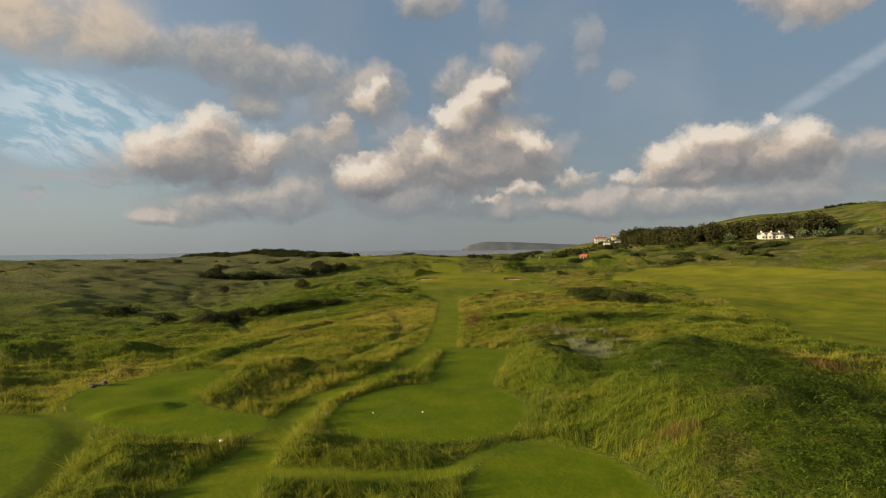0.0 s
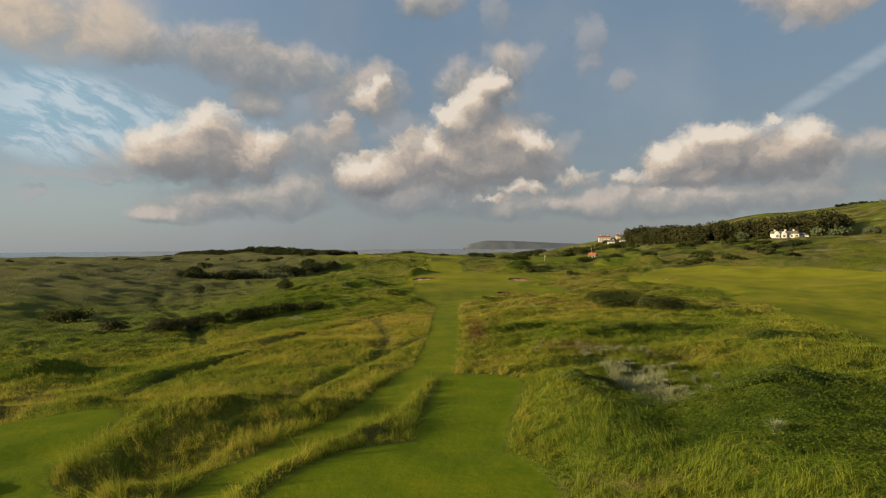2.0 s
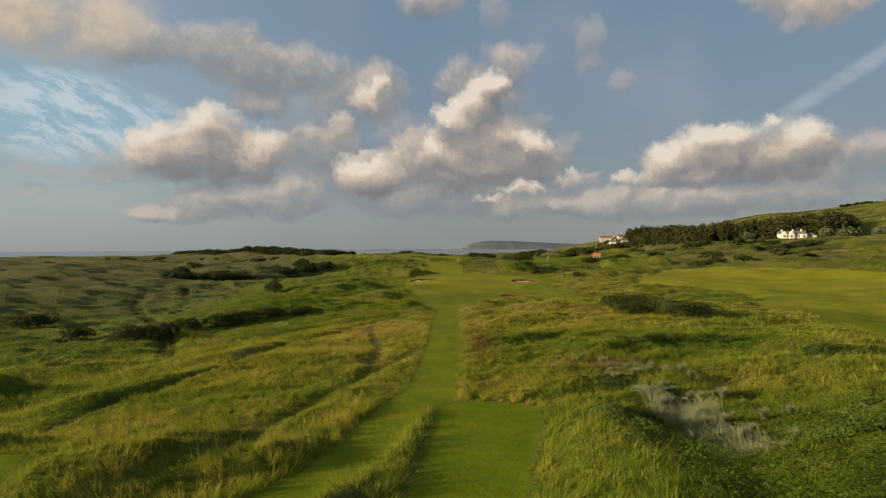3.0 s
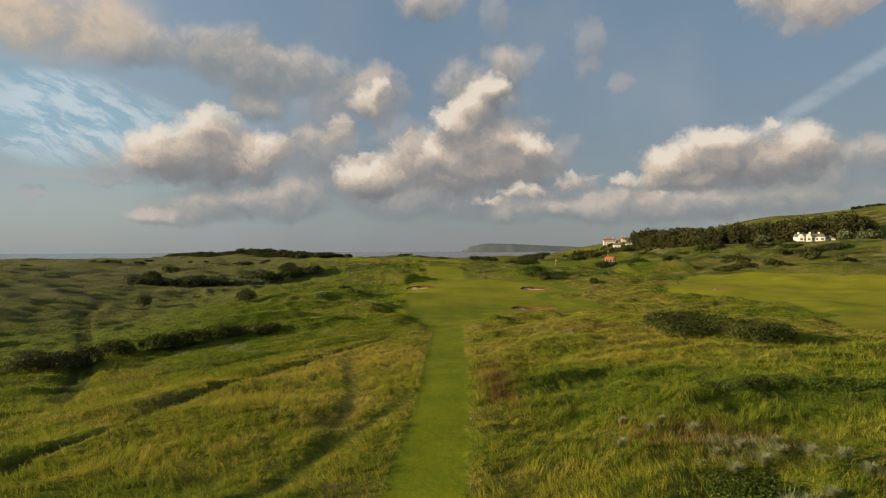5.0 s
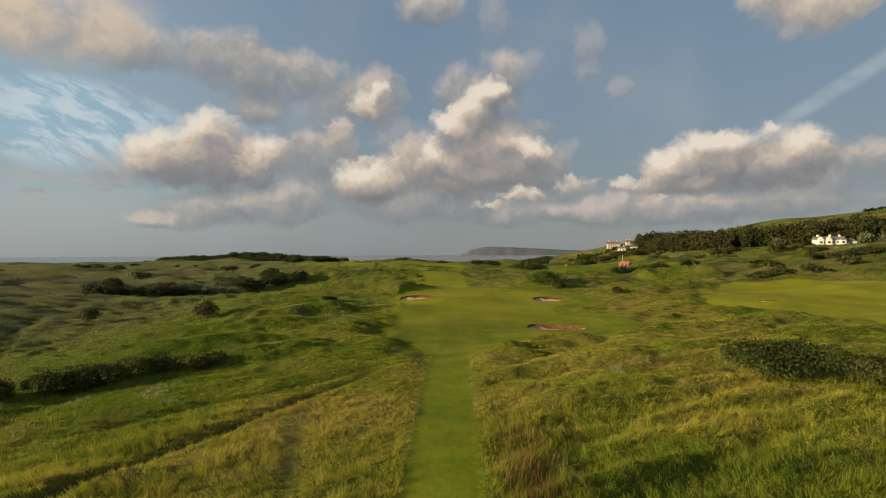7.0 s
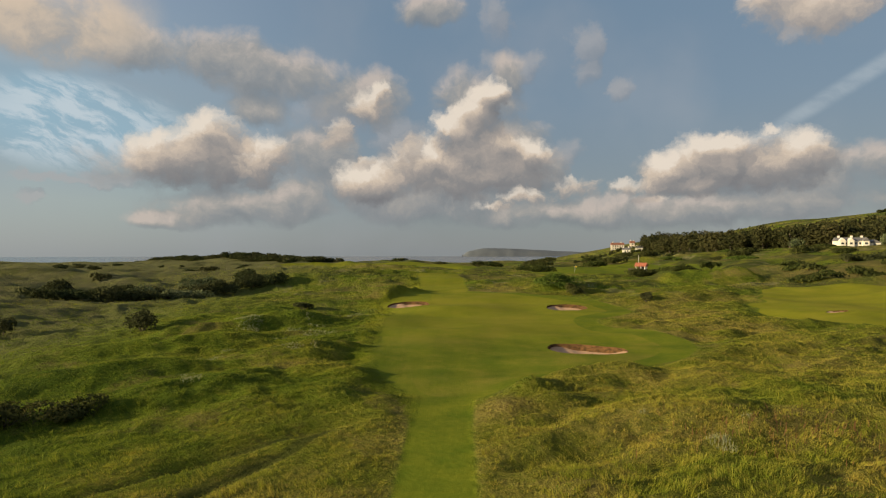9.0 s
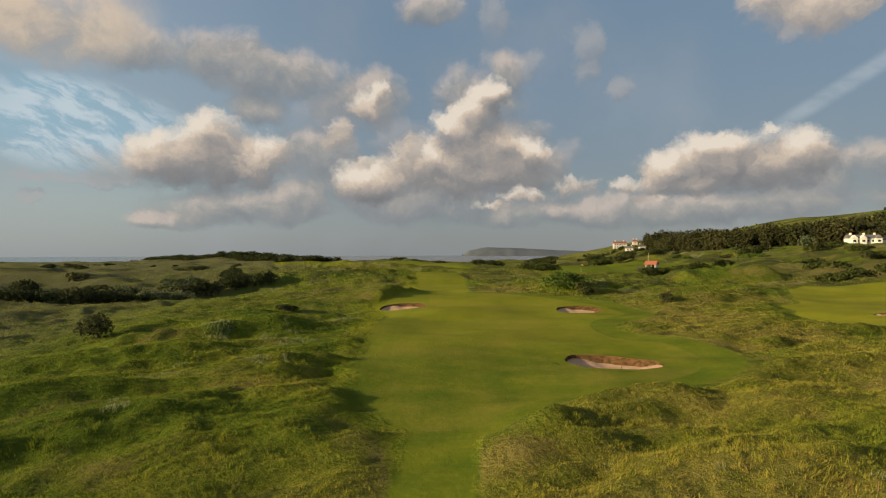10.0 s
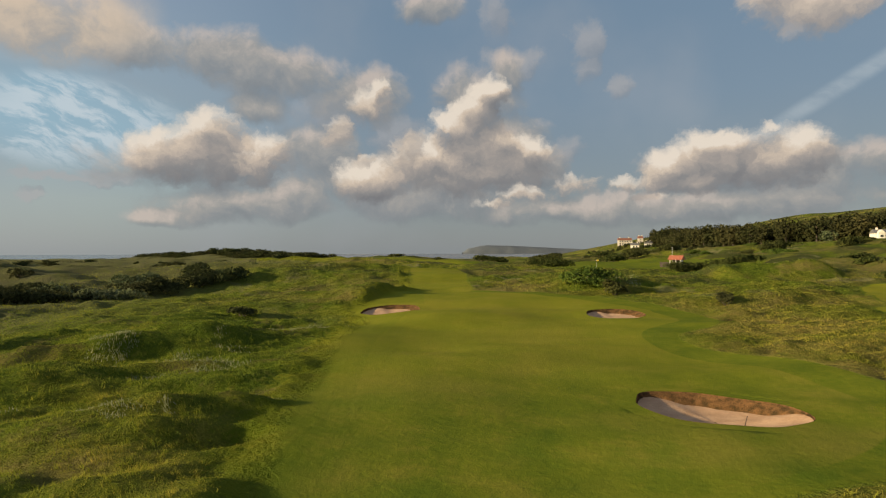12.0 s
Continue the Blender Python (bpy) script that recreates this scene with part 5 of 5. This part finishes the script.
for k, (bx, by, rx, ry, h) in enumerate(((9.0, 59.5, 1.9, 2.6, 0.6), (16.4, 53.6, 2.4, 2.0, 0.5), (20.0, 56.0, 2.8, 2.2, 0.6), (22.8, 57.2, 2.8, 2.0, 0.6), (31.0, 78.0, 3.2, 2.0, 0.6), (17.8, 85.6, 3.6, 1.0, 0.5), (24.0, 86.0, 3.4, 0.9, 0.5), (12.0, 70.5, 2.2, 1.8, 0.5))):
    bush(bx, by, rx, ry, h, BRAMBLE, "low green bramble and nettle mound on a bank", 0.065, 8, 200 + k, "bramble", "brambles", 0.4)
FAR_SCRUB = [(58, 330, 6), (70, 352, 7), (92, 372, 6), (40, 362, 5), (20, 392, 6), (104, 420, 8), (78, 430, 7), (48, 452, 7), (126, 470, 8), (96, 505, 8), (66, 520, 8), (-8, 470, 5), (140, 330, 6), (128, 356, 6), (150, 392, 7), (10, 330, 4), (86, 288, 4), (100, 262, 4), (112, 240, 4), (-40, 520, 7), (134, 560, 9), (112, 585, 8), (150, 620, 9), (82, 600, 8)]
for k, (bx, by, r) in enumerate(FAR_SCRUB):
    bush(bx, by, r, r * 0.7, 1.6 + 0.22 * r, GORSE, "dark gorse clump on far rough ground", 0.42, 7, 300 + k, "gorse_bush", "far gorse")


rng_s = random.Random(71)
for k in range(44):
    bx, by = rng_s.uniform(52, 190), rng_s.uniform(196, 440)
    if bx > 0.36 * by + 48 or float(sampled("medium", np.array([bx]), np.array([by]))[0]) < 5:
        continue
    r = rng_s.uniform(1.2, 3.4) * (0.7 + by / 500)
    bush(bx, by, r * 1.5, r, 0.8 + 0.25 * r, GORSE if k % 3 else BRAMBLE, "low dark gorse patch on hummocky rough" if k % 3 else "low green bramble patch on hummocky rough", 0.30, 6, 400 + k, "gorse_bush" if k % 3 else "bramble", "hillside scrub")
for k in range(40):
    bx, by = rng_s.uniform(-260, -70), rng_s.uniform(230, 520)
    r = rng_s.uniform(1.2, 3.2)
    bush(bx, by, r * 1.5, r, 0.9 + 0.3 * r, THORN, "low wind-clipped scrub on the western dunes", 0.42, 6, 460 + k, "dune_scrub", "western dune scrub")


# ---- woods, far ridge and buildings ----
def plant(kinds, spots, seed, lo=0.8, hi=1.2):
    rng = random.Random(seed)
    for k, (x, y) in enumerate(spots):
        m = pose(x, y, float(land(x, y)) - 0.2, 0, 0, rng.uniform(0, 360))
        c = copy_thing(kinds[k % len(kinds)], m)
        s = rng.uniform(lo, hi)
        c.scale = (s * rng.uniform(0.9, 1.15), s * rng.uniform(0.9, 1.15), s)


def remove_thing(ob):
    for o in (*ob.children_recursive, ob):
        bpy.data.objects.remove(o)


def woods():
    rng = random.Random(77)
    kinds = [tree_kind(3, 14, 5.8, WOODS, "dark broadleaf tree in a dense hillside wood", 700, 0.75, "wood_tree", "hillside wood"),
             tree_kind(4, 15, 5.2, WOODS, "tall dark pine in a dense hillside wood", 700, 0.7, "wood_tree", "hillside wood"),
             tree_kind(5, 12, 6.2, WOODS, "low spreading dark tree in a hillside wood", 700, 0.75, "wood_tree", "hillside wood")]
    edge = [(193, 705), (192, 650), (190, 590), (202, 530), (216, 480), (237, 440), (264, 432)]
    spots = []
    behind = []
    for depth in range(0, 15):
        for k in range(len(edge) - 1):
            (ax, ay), (bx, by) = edge[k], edge[k + 1]
            steps = int(math.hypot(bx - ax, by - ay) / 8.5)
            for q in range(steps):
                t = (q + rng.random()) / steps
                x, y = ax + (bx - ax) * t + 0.52 * depth * 10 + rng.uniform(-4, 4), ay + (by - ay) * t + 0.85 * depth * 10 + rng.uniform(-4, 4)
                if abs(x - 204) < 17 and abs(y - 402) < 20:
                    continue
                if depth < 8:
                    spots.append((x, y))
                elif 26.8 < math.degrees(math.atan2(x, y - 46)) < 33.2:
                    behind.append((x, y))
    spots = sorted(spots, key=lambda s: s[0] * 0.8 + s[1] * 0.3)[:300]
    plant(kinds, spots, 5, 0.85, 1.3)
    # the wood goes on up the hill as one canopy
    top = np.random.default_rng(91)
    cs, ns = [], []
    for x, y in behind:
        c, nn = lobed(top, 90, 6.0, 6.0, 9.0, 5, 1.5, True)
        cs.append(c * top.uniform(0.8, 1.2) + [x, y, float(land(x, y))])
        ns.append(nn)
    co, f = cards(top, np.concatenate(cs), np.concatenate(ns), 1.15, 0.8)
    me = mesh_from("hill_wood", co, f, flat=True)
    me.materials.append(WOODS)
    tagged(new("hill_wood", me), "dark mixed wood covering the upper hillside", "wood", kind="stuff")
    silver = [tree_kind(8, 8, 4.2, SILVER, "silvery green tree beside a white house", 380, 0.7, "garden_tree", "garden trees")]
    plant(silver, [(226, 404), (234, 398), (243, 402), (252, 396), (262, 402), (272, 398), (284, 404), (296, 402), (306, 398), (248, 410), (266, 412), (188, 420), (318, 402), (330, 398)], 6, 0.7, 1.1)
    low = [tree_kind(9, 7, 4.6, THORN, "wind-clipped dark tree on a far dune ridge", 300, 0.8, "ridge_tree", "far dune wood")]
    spots = []
    for k in range(74):
        t = k / 73
        x, y = -112 - 240 * t, 548 + 215 * t
        for row in range(4):
            spots.append((x + rng.uniform(-3, 3) + 6 * row, y + rng.uniform(-3, 3) + 8 * row))
    plant(low, spots, 7, 0.72, 0.92)
    hedge = [tree_kind(10, 5, 3.0, THORN, "dark hedge tree between hill fields", 220, 0.8, "hedge_tree", "field hedges")]
    line = [(385 + 3.2 * k, 640 + 1.2 * k) for k in range(50)] + [(96 + 9 * k, 380 + 16 * k) for k in range(14)] + [(40 + 16 * k, 420 + 10 * k) for k in range(7)] + [(118 + 4.2 * k, 640 + 6 * k) for k in range(17)] + [(170 + 3 * k, 728 - 1.2 * k) for k in range(9)] + [(168 + 3.5 * k, 676) for k in range(8)]
    plant(hedge, [(x + rng.uniform(-1, 1), y + rng.uniform(-1, 1)) for x, y in line], 8, 0.35, 0.7)
    for o in (*kinds, *silver, *low, *hedge):
        remove_thing(o)


woods()


def window(parent, x, y, z, w, h, face="y"):
    """A framed pane set in a wall that looks along -y."""
    wd = part("window", box(w + 0.16, 0.10, h + 0.16, x, y, z - 0.08, 0), WHITE, parent)
    part("pane", box(w, 0.06, h, x, y - 0.05, z, 0), GLASS, wd)
    part("sill", box(w + 0.3, 0.2, 0.08, x, y - 0.08, z - 0.16, 0), WHITE, wd)


def house(x, y, turn):
    z = float(land(x, y)) - 1.1
    ob = thing("house", (x, y, z), "large white rendered house with slate roof below a wood", "house", turn=turn)
    ob.scale = (0.84, 0.9, 0.72)
    part("wall", box(17, 8, 6.4, 0, 0, 0, 0.03), RENDER, ob)
    part("roof", prism(17, 8, 2.6, 0, 0, 6.4, 0.35), SLATE, ob, "dark slate roof")
    for gx in (-6.2, -1.6, 6.4):
        w = part("gable_bay", box(3.4, 1.6, 6.4, gx, -4.6, 0, 0.03), RENDER, ob)
        bm = prism(3.0, 3.4, 2.2, 0, 0, 0, 0.2)
        bmesh.ops.rotate(bm, verts=bm.verts, matrix=Matrix.Rotation(radians(90), 3, "Z"))
        bmesh.ops.translate(bm, verts=bm.verts, vec=(gx, -4.0, 6.4))
        part("gable_roof", bm, SLATE if gx > 5 else RENDER, ob)
        window(w, gx, -5.42, 0.9, 1.9, 1.6)
        window(w, gx, -5.42, 3.9, 1.5, 1.4)
    for wx in (-3.9, 1.4, 3.6):
        for wz in (0.9, 3.9):
            window(ob, wx, -4.04, wz, 1.1, 1.5)
    part("door", box(1.1, 0.12, 2.1, 2.5, -4.05, 0.0), TIMBER, ob)
    wing = part("wing", box(6.5, 7, 5.0, 11.7, 0.3, 0, 0.03), RENDER, ob)
    bm = prism(7, 6.5, 2.3, 0, 0, 0, 0.3)
    bmesh.ops.rotate(bm, verts=bm.verts, matrix=Matrix.Rotation(radians(90), 3, "Z"))
    bmesh.ops.translate(bm, verts=bm.verts, vec=(11.7, 0.3, 5.0))
    part("wing_roof", bm, SLATE, ob)
    window(wing, 11.0, -3.24, 0.9, 1.6, 1.5)
    window(wing, 11.7, -3.24, 3.2, 1.2, 1.3)
    for cx in (-6.5, 0.5, 6.0):
        ch = part("chimney", box(1.1, 0.8, 2.0, cx, 0, 8.2), RENDER, ob)
        for q in (-0.28, 0.28):
            part("chimney_pot", rod(0.14, 0.11, (cx + q, 0, 10.2), (cx + q, 0, 10.7)), TILE, ch)


house(204.5, 400.0, -14)


def terrace(x, y, turn, w, storeys, roof, label, wall=RENDER):
    z = float(land(x, y)) - 1.0
    ob = thing("seaside_building", (x, y, z), label, "building", "clifftop buildings", turn)
    ob.scale = (0.8, 0.8, 0.8)
    h = 3.2 * storeys + 1
    part("wall", box(w, 9, h, 0, 0, 0, 0.03), wall, ob)
    part("roof", prism(w, 9, 3.0, 0, 0, h, 0.4), roof, ob)
    n = int(w / 3.2)
    for k in range(n):
        for s in range(storeys):
            window(ob, (k - (n - 1) / 2) * 3.1, -4.54, 1.8 + 3.2 * s, 1.3, 1.7)
    for q in (-w * 0.35, w * 0.3):
        part("chimney", box(1.2, 1.0, 2.6, q, 0, h + 1.6), wall, ob)


terrace(181, 756, -8, 17, 2, OLD_TILE, "cream clifftop hotel with a dull red tiled roof", CREAM)
terrace(195, 748, -10, 6, 2, OLD_TILE, "cream gabled house with a dull red roof", CREAM)
terrace(172, 690, -12, 9, 1, SLATE, "white cottage with a grey roof below the hotel")
terrace(184, 688, -12, 8, 1, SLATE, "white cottage with a grey roof below the hotel")
terrace(452, 668, 5, 17, 1, SLATE, "grey-roofed stone farmhouse on the hill fields", STONE)
terrace(300, 545, 10, 12, 1, SLATE, "dark-roofed stone house among hilltop trees", STONE)


def shelter(x, y, turn):
    z = float(land(x, y))
    ob = thing("golf_shelter", (x, y, z), "small shelter with a red tiled roof and white walls", "shelter", turn=turn)
    ob.scale = (0.8, 0.8, 0.85)
    part("roof", prism(3.6, 3.2, 1.3, 0, 0, 2.15, 0.35), TILE, ob, "red tiled roof")
    part("side_wall", box(0.22, 2.9, 2.2, 1.55, 0, -0.1), WHITE, ob, "white side wall")
    part("back_wall", box(3.3, 0.2, 2.2, 0, 1.45, -0.1), TIMBER, ob)
    for px in (-1.6, 0.2):
        part("post", box(0.16, 0.16, 2.2, px, -1.4, -0.05), WHITE, ob)
    part("bench", box(2.6, 0.5, 0.08, 0, 0.9, 0.45), TIMBER, ob)
    part("screen", box(3.4, 0.15, 1.5, -3.6, 0.6, -0.1), TIMBER, ob, "dark timber screen")
    return ob


shelter(56.2, 266.0, -35)


def pole(x, y, h, label, cloth, name, category):
    ob = thing(name, (x, y, float(land(x, y)) - 0.1), label, category)
    part("staff", rod(0.03, 0.02, (0, 0, 0), (0, 0, h)), WHITE, ob)
    if cloth:
        bm = bmesh.new()
        g = [[bm.verts.new((0.04 + 0.14 * i, 0.05 * math.sin(i * 1.3), h - 0.05 - 0.14 * j)) for j in range(4)] for i in range(5)]
        for i in range(4):
            for j in range(3):
                bm.faces.new((g[i][j], g[i + 1][j], g[i + 1][j + 1], g[i][j + 1]))
        bmesh.ops.solidify(bm, geom=list(bm.faces), thickness=0.01)
        part("flag", bm, YELLOW, ob, "yellow cloth flag")
    else:
        part("finial", rod(0.07, 0.02, (0, 0, h), (0, 0, h + 0.15)), WHITE, ob)


pole(38.0, 274.0, 2.4, "thin flagstick with a yellow flag on a green", True, "flagstick", "flagstick")
pole(56.4, 269.5, 5.6, "tall white pole behind the shelter", False, "flagpole", "pole")


def headland():
    xs = np.linspace(70, 1500, 90)
    rows = []
    for k, (dy, f) in enumerate(((-60, 0.0), (-25, 0.55), (0, 0.9), (60, 1.0), (300, 0.95), (420, 0.0))):
        top = 50 * (0.55 * smooth((xs - 72) / 40) + 0.45 * smooth((xs - 90) / 150)) * (0.93 + 0.14 * fbm(xs / 140, xs * 0, 3, 9)) - 30 * smooth((xs - 250) / 700)
        rows.append(np.stack([xs + 20 * (1 - f) * 0, 4250 + dy + 18 * fbm(xs / 60, xs * 0 + k, 2, 4), -13 + (top + 13) * f], 1))
    co = np.concatenate(rows)
    n = len(xs)
    i = (np.arange(5)[:, None] * n + np.arange(n - 1)).ravel()
    me = mesh_from("backdrop", co, np.stack([i, i + 1, i + n + 1, i + n], 1))
    me.materials.append(HAZED_CLIFF)
    tagged(new("backdrop", me), "far sea cliff headland, coloured grey-blue for haze", "headland", kind="structure")


headland()
